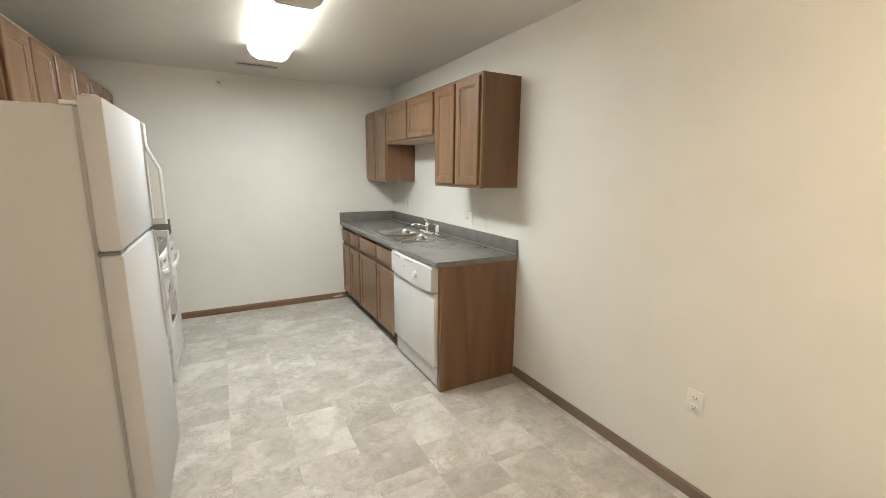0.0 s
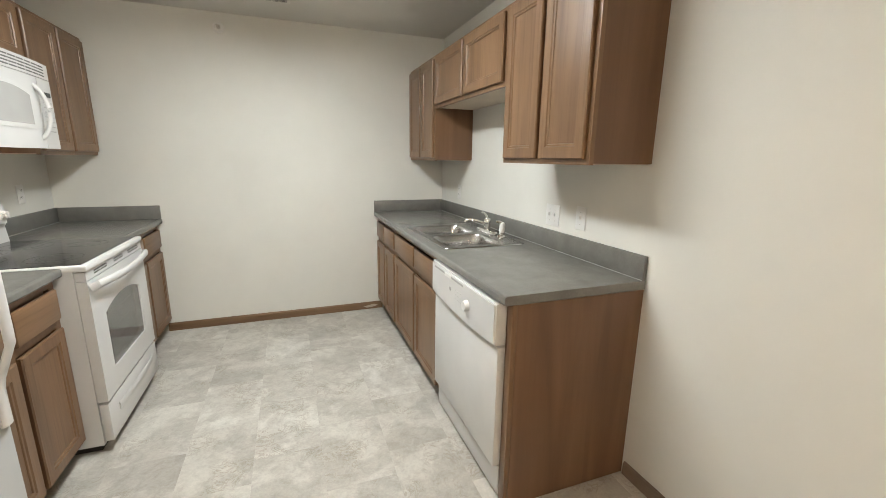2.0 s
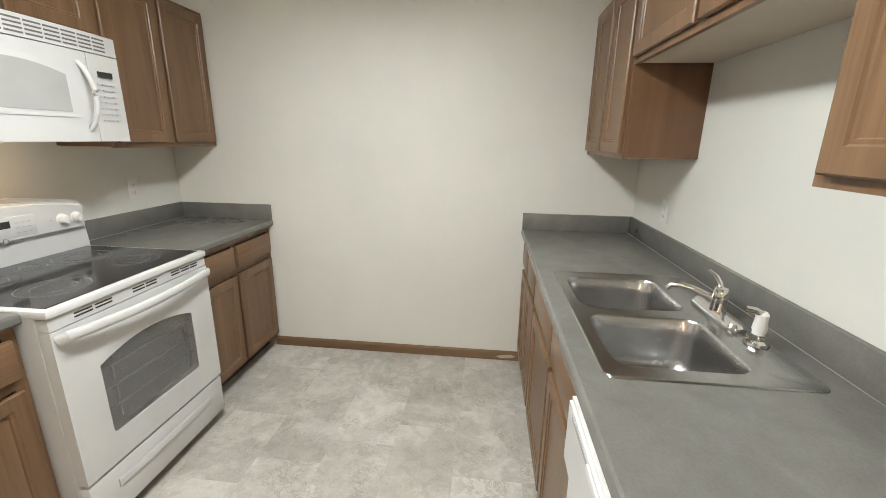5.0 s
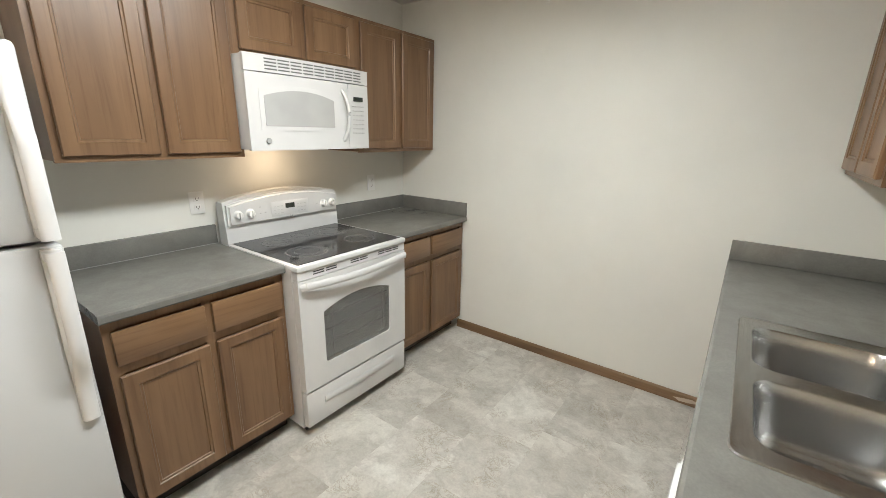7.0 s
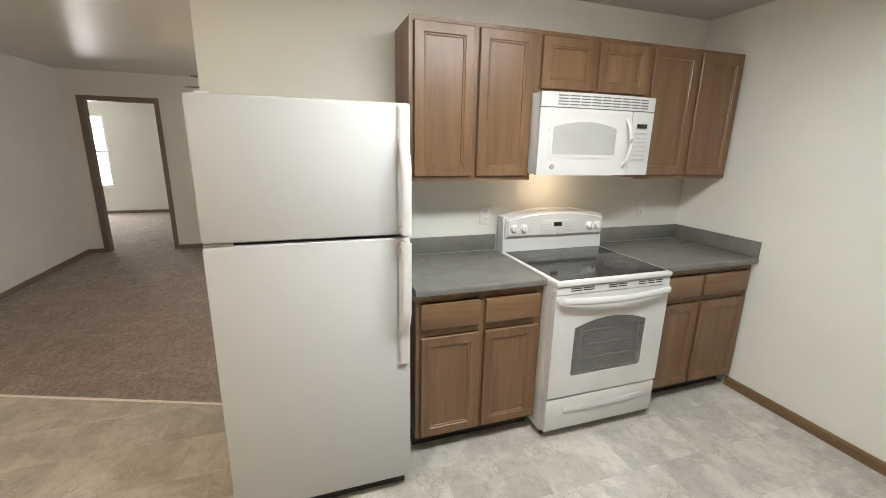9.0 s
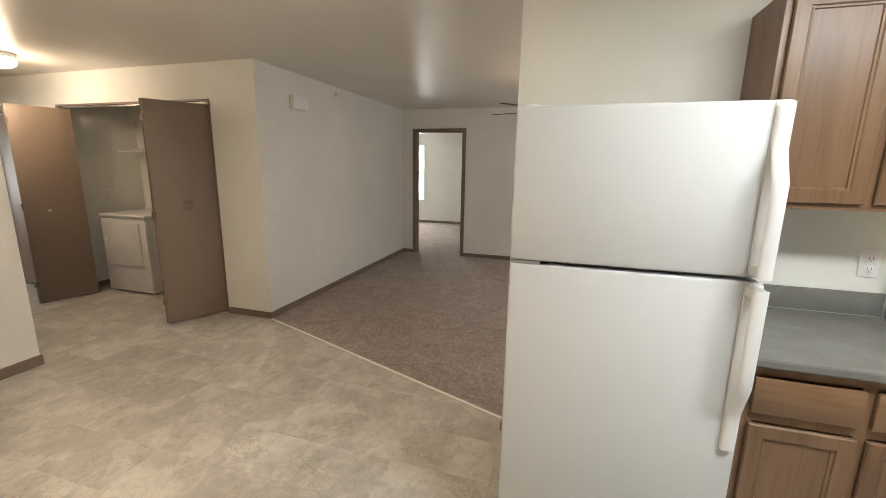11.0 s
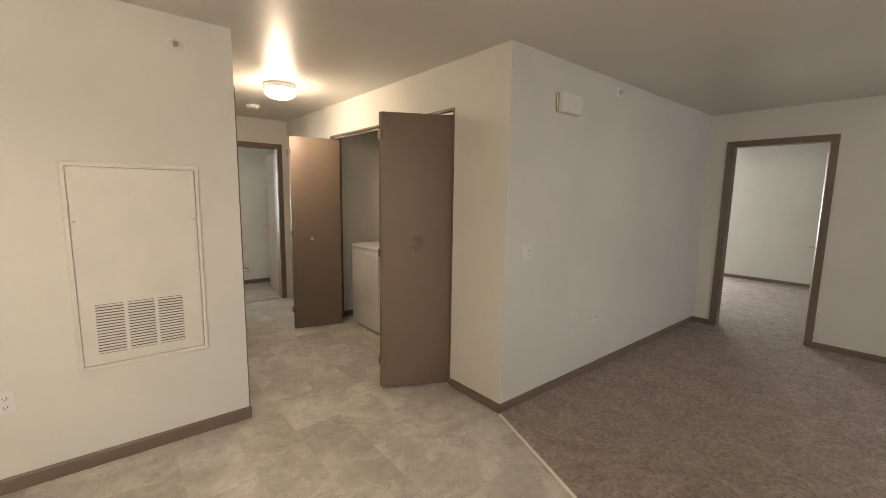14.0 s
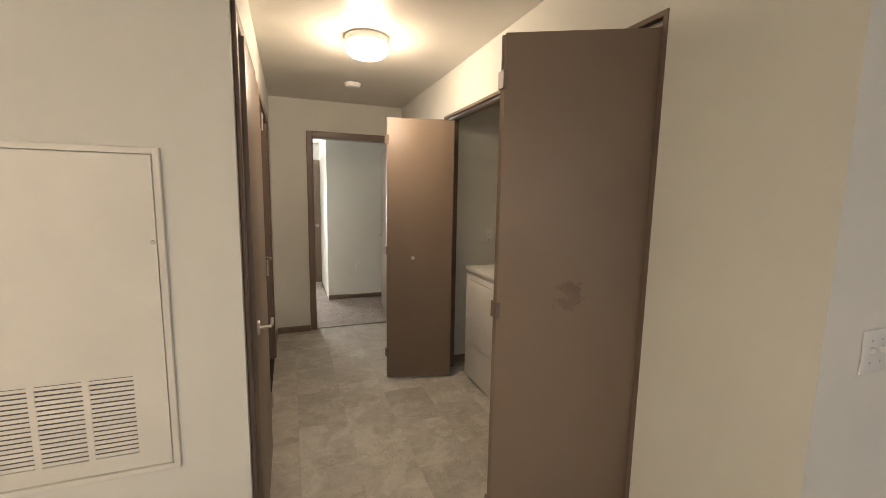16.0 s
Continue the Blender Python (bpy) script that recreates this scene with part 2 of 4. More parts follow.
wall_run("wall_living_window", "x", NORTH, NORTH + T, BX - T, LW - T, [(-4.5, -2.3, 0.25, 2.2)])
wall_run("wall_stub_back", "y", LW - T, LW - T - 0.002, FW + T, NORTH)
wall_run("wall_closet_back", "y", -3.000, -3.000 - T, -3.56, -1.29)
wall_run("wall_closet_far_side", "x", -3.56, -3.56 - T, -3.000 - T, HR - T)
wall_run("wall_closet_near_side", "x", -1.29, -1.29 + T, -3.000 - T, HR - T)
wall_run("wall_bedroom_far", "y", WEST, WEST - T, -3.6, 3.0, [(-3.2, -1.79, 0.56, 2.05)])
wall_run("wall_bedroom_side_a", "x", -3.6, -3.6 - T, WEST, BX - T)
wall_run("wall_bedroom_side_b", "x", 3.0, 3.0 + T, WEST, BX - T)
wall_run("wall_bedroom_near", "y", BX - T, BX - T - 0.004, -3.6, KN - T)
wall_run("wall_back_bedroom_recess", "x", -6.10, -6.10 - T, -2.6, -1.400)
wall_run("wall_back_bedroom_return", "y", -1.400, -1.400 - T, -7.35, -6.10 - T)
wall_run("wall_back_bedroom_far", "x", -8.6, -8.6 - T, -2.6, 1.6, [(-1.2, 0.2, 0.6, 2.1)])
wall_run("wall_back_bedroom_side_a", "y", -2.6, -2.6 - T, -8.6, HE - T)
wall_run("wall_back_bedroom_side_b", "y", 1.6, 1.6 + T, -8.6, HE - T)
wall_run("wall_back_bedroom_near", "x", HE - T, HE - T + 0.004, HL, 1.6)

built("ceiling", boxes((WEST - T, SOUTH, CEIL, RW + T, NORTH + T, CEIL + 0.12)), CEILING, "cream painted ceiling with a light sheen", "ceiling")
built("subfloor", boxes((WEST - T, SOUTH, -0.14, RW + T, NORTH + T, -0.012)), DARK, "plain slab under the flooring", "floor")

# carpet: living room, bounded by a slanted seam from the corner to the wall's end
SEAM_A, SEAM_B = (-2.092, -0.884), (-1.165, STUB)
cb = bmesh.new()
prism(cb, [(BX - T, KN - T), (BX - T, -3.6), (WEST, -3.6), (WEST, NORTH), (LW - T, NORTH), (LW - T, STUB), SEAM_B, SEAM_A, (HR - T, KN), (HR - T, KN - T)], -0.012, 0.004)
built("carpet_living", cb, CARPET, "brown flecked cut-pile carpet of the living room", "carpet")
built("carpet_back_bedroom", boxes((-2.6, SOUTH, -0.012, 1.6, HE - 0.06, 0.006)), CARPET, "grey-brown carpet of the back bedroom", "carpet")


# ---- baseboards and door casings ----
def baseboard(x0, y0, x1, y1, nx, ny, mat=TRIM, h=0.064):
    """A baseboard along a wall's face from one point to the other; (nx, ny) points into the room."""
    bm = bmesh.new()
    t = 0.011
    ax = abs(nx) > 0.5
    prof = [(0.001, 0.0), (t, 0.0), (t, h - 0.012), (t * 0.55, h - 0.002), (0.001, h)]
    if ax:
        prism(bm, [(x0 + nx * d, z) for d, z in prof], min(y0, y1), max(y0, y1), 1)
    else:
        prism(bm, [(y0 + ny * d, z) for d, z in prof], min(x0, x1), max(x0, x1), 0)
    return built("baseboard", bm, mat, "brown wooden baseboard along the wall", "baseboard")


def casing(name, axis, face, out, u0, u1, top, depth=T, w=0.058, mat=TRIM, both=True):
    """Door lining and casing on an opening in a wall: axis along which it opens, wall face, outward sign."""
    e = thing(name, Matrix(), "brown painted door casing round an opening", "door frame")
    e["kind"] = "structure"
    back = face - out * depth

    def put(part_name, a0, a1, b0, b1, z0, z1, bev):
        lo, hi = min(b0, b1), max(b0, b1)
        bm = bmesh.new()
        if axis == "x":
            box(bm, a0, lo, z0, a1, hi, z1, bev, 1)
        else:
            box(bm, lo, a0, z0, hi, a1, z1, bev, 1)
        part(part_name, bm, mat, e)
    j = 0.016
    put("jamb", u0, u0 + j, face, back, 0.008, top, 0)
    put("jamb", u1 - j, u1, face, back, 0.008, top, 0)
    put("head_jamb", u0 + j, u1 - j, face, back, top - j, top, 0)
    for side, f in ((out, face),) + (((-out, back),) if both else ()):
        b0, b1 = f + side * 0.0005, f + side * 0.015
        put("side_casing", u0 - w + 0.01, u0 + 0.01, b0, b1, 0.008, top + w - 0.01, 0.004)
        put("side_casing", u1 - 0.01, u1 + w - 0.01, b0, b1, 0.008, top + w - 0.01, 0.004)
        put("head_casing", u0 + 0.01, u1 - 0.01, b0, b1, top - 0.01, top + w - 0.01, 0.004)
    return e


baseboard(RW, PW, RW, 2.25, -1, 0)
baseboard(-0.464, FW, 1.28, FW, 0, -1, BASEW, 0.066)
built("baseboard_chip", prism(bmesh.new(), [(1.10, 0.028), (1.13, 0.014), (1.19, 0.018), (1.235, 0.030), (1.20, 0.044), (1.15, 0.038)], FW - 0.0125, FW - 0.0108, 1), CHIP, "pale bare-wood chip in the baseboard's paint", "baseboard chip")
baseboard(HL - 0.0115, PW, RW - 0.012, PW, 0, 1, TRIM, 0.078)
baseboard(HL, LE1 + 0.05, HL, LD0 - 0.05, -1, 0)
baseboard(HL, HE + 0.012, HL, LE0 - 0.05, -1, 0)
baseboard(HD1 + 0.05, HE, HL - 0.012, HE, 0, 1)
baseboard(HR, RD1 + 0.05, HR, CL0 - 0.012, 1, 0)
baseboard(HR, CL1 + 0.012, HR, KN + 0.0115, 1, 0)
baseboard(BX + 0.012, KN, HR, KN, 0, 1)
baseboard(BX, KN, BX, BD0 - 0.05, 1, 0)
baseboard(BX, BD1 + 0.05, BX, NORTH, 1, 0)
baseboard(LW - T, STUB, LW - T, NORTH, -1, 0)
baseboard(LW - T, STUB, LW, STUB, 0, -1)
baseboard(LW, STUB, LW, 2.5, 1, 0)
baseboard(WEST, -3.6, WEST, 3.0, 1, 0)
baseboard(-3.000, -3.56, -3.000, -1.29, 1, 0)
baseboard(-2.9, -3.56, HR - T, -3.56, 0, 1)
baseboard(-2.58, -6.10, -1.400, -6.10, 0, 1)
casing("door_frame_hall_end", "x", HE, 1, HD0, HD1, D_H)
casing("door_frame_bedroom", "y", BX, 1, BD0, BD1, D_H)
casing("door_frame_hall_a", "y", HL, -1, LD0, LD1, D_H, both=False)
casing("door_frame_hall_c", "y", HR, 1, RD0, RD1, D_H, both=False)
casing("door_frame_hall_b", "y", HL, -1, LE0, LE1, D_H, both=False)

# ==== things ====
# ---- kitchen cabinets ----
MAPLE = paint("pale_maple_panel", (0.50, 0.43, 0.34), 0.5, 0.10, 40, 0.05)
def ring(bm, x0, z0, x1, z1, steps):
    """A rectangular moulding in the xz plane: steps of (inset, y); consecutive loops are joined."""
    loops = []
    for d, y in steps:
        loops.append([bm.verts.new(c) for c in ((x0 + d, y, z0 + d), (x1 - d, y, z0 + d), (x1 - d, y, z1 - d), (x0 + d, y, z1 - d))])
    for a, b in zip(loops, loops[1:]):
        for i in range(4):
            bm.faces.new((a[i], a[(i + 1) % 4], b[(i + 1) % 4], b[i]))
    bmesh.ops.recalc_face_normals(bm, faces=bm.faces)
    return bm


def cabinet_door(parent, x0, x1, z0, z1, yf):
    w = 0.047
    d = part("door", ring(bmesh.new(), x0, z0, x1, z1, ((0.002, yf - 0.0005), (0, yf - 0.014), (0.004, yf - 0.0195), (w, yf - 0.0195), (w + 0.004, yf - 0.0150), (w + 0.011, yf - 0.0140), (w + 0.014, yf - 0.009), (w + 0.016, yf - 0.004))), OAK_V, parent)
    part("panel", boxes((x0 + w + 0.0125, yf - 0.0095, z0 + w + 0.0125, x1 - w - 0.0125, yf - 0.003, z1 - w - 0.0125)), OAK_V, d)


def drawer_front(parent, x0, x1, z0, z1, yf):
    part("drawer_front", boxes((x0, yf - 0.0195, z0, x1, yf - 0.0005, z1), bev=0.005), OAK_H, parent)


def face_frame(w, z0, z1, yf, rails=(), mids=(), stile=0.038):
    rows = [(0, yf, z0, stile, yf + 0.019, z1), (w - stile, yf, z0, w, yf + 0.019, z1)]
    levels = [(z0, z0 + 0.03), (z1 - 0.035, z1)] + [(r - 0.016, r + 0.016) for r in rails]
    for a, b in levels:
        rows.append((stile, yf + 0.0003, a, w - stile, yf + 0.019, b))
    for m in mids:
        rows.append((m - stile / 2, yf + 0.0006, z0 + 0.03, m + stile / 2, yf + 0.0185, z1 - 0.035))
    return boxes(*rows)


def upper_cabinet(m, w, h, label, doors=2):
    e = thing("upper_cabinet", m, label, "cabinet", "kitchen wall cabinets")
    yf = -0.305
    part("body", boxes((0.0006, yf + 0.019, 0.006, w - 0.0006, -0.001, h - 0.002)), OAK_SIDE, e, "brown veneered side")
    part("face_frame", face_frame(w, 0, h, yf, mids=(w / 2,)), OAK_V, e)
    part("bottom_panel", boxes((0.016, yf + 0.0195, 0.0025, w - 0.016, -0.002, 0.0058)), MAPLE, e, "pale unstained underside")
    g, c = 0.022, 0.020
    cabinet_door(e, g, w / 2 - c / 2 - 0.004, 0.022, h - 0.022, yf)
    cabinet_door(e, w / 2 + c / 2 + 0.004, w - g, 0.022, h - 0.022, yf)
    return e


def base_cabinet(m, w, label, split=None, yf=-0.595, inner=0.875):
    e = thing("base_cabinet", m, label, "cabinet", "kitchen base cabinets")
    z0, z1 = 0.095, 0.875
    s = split or w / 2
    part("body", boxes((0.0006, yf + 0.0195, z0, w - 0.0006, -0.001, inner)), OAK_SIDE, e, "brown veneered side")
    part("face_frame", face_frame(w, z0, z1, yf, rails=(0.681,), mids=(s,)), OAK_V, e)
    part("toe_kick", boxes((0.0008, yf + 0.075, 0.001, w - 0.0008, -0.01, z0 - 0.001)), DARK, e, "recessed toe kick, under-cabinet shade put into its dark colour")
    g = 0.022
    for a, b in ((g, s - 0.014), (s + 0.014, w - g)):
        drawer_front(e, a, b, 0.702, 0.832, yf)
        cabinet_door(e, a, b, 0.106, 0.660, yf)
    return e


LEFT = lambda y, z=0.0, x=LW: pose(x, y, z, 0, 0, 90)
RIGHT = lambda y, z=0.0, x=RW: pose(x, y, z, 0, 0, -90)
UB, UBL, UT, UTL = 1.376, 1.384, 2.118, 2.146
upper_cabinet(LEFT(2.532, UBL), 0.688, UTL - UBL, "medium brown oak wall cabinet with two recessed-panel doors")
upper_cabinet(LEFT(3.2205, 1.842), 0.736, UTL - 1.842, "short brown oak wall cabinet above the microwave")
upper_cabinet(LEFT(3.957, UBL), 0.741, UTL - UBL, "medium brown oak wall cabinet in the corner, two doors")
upper_cabinet(RIGHT(2.960, UB), 0.660, UT - UB, "medium brown oak wall cabinet with a plain veneered end")
upper_cabinet(RIGHT(4.032, 1.752), 1.0715, UT - 1.752, "short brown oak wall cabinet above the sink")
upper_cabinet(RIGHT(4.698, UB), 0.6655, UT - UB, "medium brown oak corner wall cabinet with two narrow doors")
base_cabinet(LEFT(2.490), 0.684, "brown oak base cabinet with two drawers over two doors", None, -0.600)
base_cabinet(LEFT(3.912), 0.786, "brown oak base cabinet in the far corner", 0.380, -0.600)
base_cabinet(RIGHT(4.698), 0.672, "brown oak base cabinet in the corner with two drawers", 0.318, -0.615)
base_cabinet(RIGHT(4.0255), 0.989, "brown oak sink base cabinet with false drawer fronts", 0.530, -0.615, 0.70)
ep = thing("cabinet_end_panel", RIGHT(2.307), "brown oak end panel beside the dishwasher", "cabinet panel")
part("panel", boxes((0.006, -0.596, 0.001, 0.044, -0.001, 0.874)), OAK_SIDE, ep)
part("front_stile", boxes((0.001, -0.617, 0.001, 0.0445, -0.5965, 0.8745), bev=0.002), OAK_V, ep)


# ---- worktops ----
def worktop(name, m, w, label, hole=None, far_splash="", yf=-0.640):
    """Laminate top with a rounded nose and an upstand; hole (x0, x1, y0, y1) takes a sink."""
    e = thing(name, m, label, "countertop")
    z0, z1 = 0.878, 0.914
    hx0, hx1, hy0, hy1 = hole or (w / 3, w * 2 / 3, -0.4, -0.2)
    xs, ys = (0, hx0, hx1, w), (yf + 0.03, hy0, hy1, -0.001)
    nose = [(yf + 0.03, z0), (yf + 0.004, z0), (yf, z0 + 0.006), (yf, z1 - 0.010), (yf + 0.003, z1 - 0.003), (yf + 0.010, z1), (yf + 0.03, z1)]
    bm, at = bmesh.new(), {}

    def vert(*p):
        key = tuple(round(c, 5) for c in p)
        if key not in at:
            at[key] = bm.verts.new(p)
        return at[key]

    def quad(*ps):
        bm.faces.new([vert(*p) for p in ps])

    for a in range(3):
        xa, xb = xs[a], xs[a + 1]
        for (ya, za), (yb, zb) in zip(nose, nose[1:]):
            quad((xa, ya, za), (xb, ya, za), (xb, yb, zb), (xa, yb, zb))
        quad((xa, ys[3], z0), (xb, ys[3], z0), (xb, ys[3], z1), (xa, ys[3], z1))
        for c in range(3):
            if hole and a == 1 and c == 1:
                continue
            for z in (z0, z1):
                quad((xa, ys[c], z), (xb, ys[c], z), (xb, ys[c + 1], z), (xa, ys[c + 1], z))
    for x in (0, w):
        bm.faces.new([vert(x, y, z) for y, z in nose])
        for c in range(3):
            quad((x, ys[c], z0), (x, ys[c + 1], z0), (x, ys[c + 1], z1), (x, ys[c], z1))
    if hole:
        for y in (hy0, hy1):
            quad((hx0, y, z0), (hx1, y, z0), (hx1, y, z1), (hx0, y, z1))
        for x in (hx0, hx1):
            quad((x, hy0, z0), (x, hy1, z0), (x, hy1, z1), (x, hy0, z1))
    bmesh.ops.recalc_face_normals(bm, faces=bm.faces)
    part("slab", bm, LAMINATE, e, smooth=False)
    part("backsplash", boxes((0.0004, -0.020, z1 + 0.0005, w - 0.0004, -0.0012, z1 + 0.102), bev=0.003), LAMINATE, e)
    part("caulk_line", boxes((0.002, -0.023, z1 + 0.0003, w - 0.002, -0.0203, z1 + 0.003)), plain("grey_caulk", (0.25, 0.25, 0.24)), e)
    if far_splash:
        x0, x1 = (w - 0.020, w - 0.001) if far_splash == "end" else (0.001, 0.020)
        part("end_splash", boxes((x0, yf + 0.002, z1 + 0.0006, x1, -0.0205, z1 + 0.1018), bev=0.003), LAMINATE, e)
    return e


worktop("worktop", LEFT(2.482), 0.691, "grey laminate worktop between fridge and range", None, "", -0.638)
worktop("worktop", LEFT(3.910), 0.788, "grey laminate corner worktop with upstands on two walls", None, "end", -0.638)
worktop("worktop", RIGHT(4.698), 2.440, "long grey laminate worktop holding the steel sink", (0.872, 1.627, -0.552, -0.098), "start", -0.654)

# ---- sink and taps ----
STEEL, sn, sl, sb = material("brushed_steel", 0.27, 1.0)
sv = coords(sn, sl, (60.0, 6.0, 60.0))
sl.new(ramp(sn, sl, noise_tex(sn, sl, sv, 3.0, 3), ((0.3, (0.40, 0.40, 0.395)), (0.7, (0.49, 0.49, 0.485)))), sb.inputs["Base Color"])
CHROME = plain("chrome", (0.72, 0.71, 0.69), 0.10, 1.0)


def rounded(cx, cy, hx, hy, r, n=5):
    pts = []
    for qx, qy, a0 in ((1, 1, 0), (-1, 1, 90), (-1, -1, 180), (1, -1, 270)):
        for k in range(n + 1):
            a = radians(a0 + 90 * k / n)
            pts.append((cx + qx * (hx - r) + r * math.cos(a), cy + qy * (hy - r) + r * math.sin(a)))
    return pts


def loop_of(bm, pts, z):
    return [bm.verts.new((x, y, z)) for x, y in pts]


def bridge(bm, a, b):
    n = len(a)
    for i in range(n):
        bm.faces.new((a[i], a[(i + 1) % n], b[(i + 1) % n], b[i]))


sink = thing("kitchen_sink", pose(1.535, 3.448, 0.914), "double-bowl stainless steel sink set in the worktop", "sink")
bm = bmesh.new()
BOWLS = ((-0.043, -0.193, 0.166, 0.158), (-0.043, 0.180, 0.170, 0.157))
outer0 = loop_of(bm, rounded(0, 0, 0.250, 0.404, 0.028), 0.0005)
outer1 = loop_of(bm, rounded(0, 0, 0.247, 0.401, 0.026), 0.0045)
outer2 = loop_of(bm, rounded(0, 0, 0.236, 0.390, 0.022), 0.003)
bridge(bm, outer0, outer1)
bridge(bm, outer1, outer2)
edges = []
tops = []
for cx, cy, hx, hy in BOWLS:
    tops.append(loop_of(bm, rounded(cx, cy, hx, hy, 0.055), 0.003))
for lp in [outer2] + tops:
    for i in range(len(lp)):
        edges.append(bm.edges.get((lp[i], lp[(i + 1) % len(lp)])) or bm.edges.new((lp[i], lp[(i + 1) % len(lp)])))
bmesh.ops.triangle_fill(bm, use_beauty=True, use_dissolve=False, edges=edges)
bmesh.ops.recalc_face_normals(bm, faces=bm.faces)
part("rim", bm, STEEL, sink)
for cx, cy, hx, hy in BOWLS:
    bm = bmesh.new()
    prev = loop_of(bm, rounded(cx, cy, hx, hy, 0.055), 0.003)
    for d, z, r in ((0.004, -0.004, 0.054), (0.010, -0.05, 0.056), (0.016, -0.12, 0.060), (0.024, -0.145, 0.062), (0.036, -0.158, 0.058), (0.050, -0.163, 0.050)):
        nxt = loop_of(bm, rounded(cx, cy, hx - d, hy - d, r), z)
        bridge(bm, prev, nxt)
        prev = nxt
    dx, dy = cx + 0.014, cy + (0.065 if cy < 0 else 0.0)
    c = bm.verts.new((dx, dy, -0.166))
    for i in range(len(prev)):
        bm.faces.new((prev[i], prev[(i + 1) % len(prev)], c))
    bmesh.ops.recalc_face_normals(bm, faces=bm.faces)
    bowl = part("bowl", bm, STEEL, sink)
    part("drain", lathe(bmesh.new(), ((0.0, -0.1725), (0.018, -0.1725), (0.020, -0.169), (0.036, -0.1665), (0.045, -0.163), (0.047, -0.1655)), Matrix.Translation((dx, dy, 0.0055))), CHROME, bowl, "chrome drain ring")

faucet = thing("kitchen_faucet", pose(1.738, 3.455, 0.9175), "chrome single-lever kitchen faucet on the sink's deck", "faucet")
bm = bmesh.new()
a = loop_of(bm, rounded(0, 0, 0.028, 0.128, 0.027), 0.0005)
b = loop_of(bm, rounded(0, 0, 0.027, 0.127, 0.026), 0.012)
c = loop_of(bm, rounded(0, 0, 0.020, 0.118, 0.019), 0.021)
bridge(bm, a, b)
bridge(bm, b, c)
bm.faces.new(c)
bmesh.ops.recalc_face_normals(bm, faces=bm.faces)
part("deck_plate", bm, CHROME, faucet)
part("column", lathe(bmesh.new(), ((0.0235, 0.018), (0.022, 0.04), (0.021, 0.058), (0.024, 0.062), (0.024, 0.080), (0.018, 0.092), (0.0, 0.097))), CHROME, faucet)
part("spout", sweep(bmesh.new(), [(0, 0, 0.048), (-0.03, 0.014, 0.062), (-0.065, 0.030, 0.076), (-0.10, 0.046, 0.082), (-0.125, 0.057, 0.078), (-0.136, 0.062, 0.064)], 0.0105, 0.009), CHROME, faucet)
part("lever", sweep(bmesh.new(), [(0.0, 0.0, 0.086), (0.002, 0.018, 0.104), (0.002, 0.045, 0.118), (-0.004, 0.080, 0.124)], 0.008, 0.0055), CHROME, faucet)
sprayer = thing("side_sprayer", pose(1.746, 3.268, 0.9175), "chrome and white side sprayer beside the faucet", "sink sprayer")
part("collar", lathe(bmesh.new(), ((0.031, 0.0005), (0.029, 0.008), (0.019, 0.014), (0.017, 0.03), (0.0, 0.03))), CHROME, sprayer)
part("grip", lathe(bmesh.new(), ((0.013, 0.028), (0.018, 0.045), (0.015, 0.072), (0.016, 0.086), (0.011, 0.094), (0.0, 0.095))), PLASTIC, sprayer, "white sprayer grip")
part("nozzle", sweep(bmesh.new(), [(0.0, 0, 0.086), (-0.016, 0.006, 0.094), (-0.036, 0.014, 0.094)], 0.013, 0.010), CHROME, sprayer)


# ---- range ----
GLASSTOP = plain("black_ceramic_glass", (0.020, 0.020, 0.021), 0.10, 0.0, 0.6)
RINGM = plain("burner_print", (0.13, 0.13, 0.13), 0.25)
PRINT = plain("pale_grey_print", (0.46, 0.46, 0.45), 0.5)
# grey that holds the shade inside vent slots and behind the louvres
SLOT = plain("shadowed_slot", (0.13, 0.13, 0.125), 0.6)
GREYP = plain("grey_print", (0.34, 0.34, 0.33), 0.5)
CAVITY = plain("oven_cavity", (0.35, 0.35, 0.345), 0.5)
SMOKE, gn, gl, gb = material("smoked_glass", 0.06)
gb.inputs["Base Color"].default_value = (0.55, 0.55, 0.54, 1)
gb.inputs["Transmission Weight"].default_value = 0.85
gb.inputs["IOR"].default_value = 1.45
DISPLAY = plain("dark_display", (0.02, 0.024, 0.02), 0.15)


def arched(x0, x1, z0, z1, rise, r=0.02, n=14):
    """Outline of a window with rounded lower corners and an arched top."""
    pts = []
    for k in range(5):
        a = radians(180 + 90 * k / 4)
        pts.append((x0 + r + r * math.cos(a), z0 + r + r * math.sin(a)))
    for k in range(5):
        a = radians(270 + 90 * k / 4)
        pts.append((x1 - r + r * math.cos(a), z0 + r + r * math.sin(a)))
    for k in range(n + 1):
        u = k / n
        pts.append((x1 - u * (x1 - x0), z1 - rise + rise * (1 - (2 * u - 1) ** 2)))
    return pts


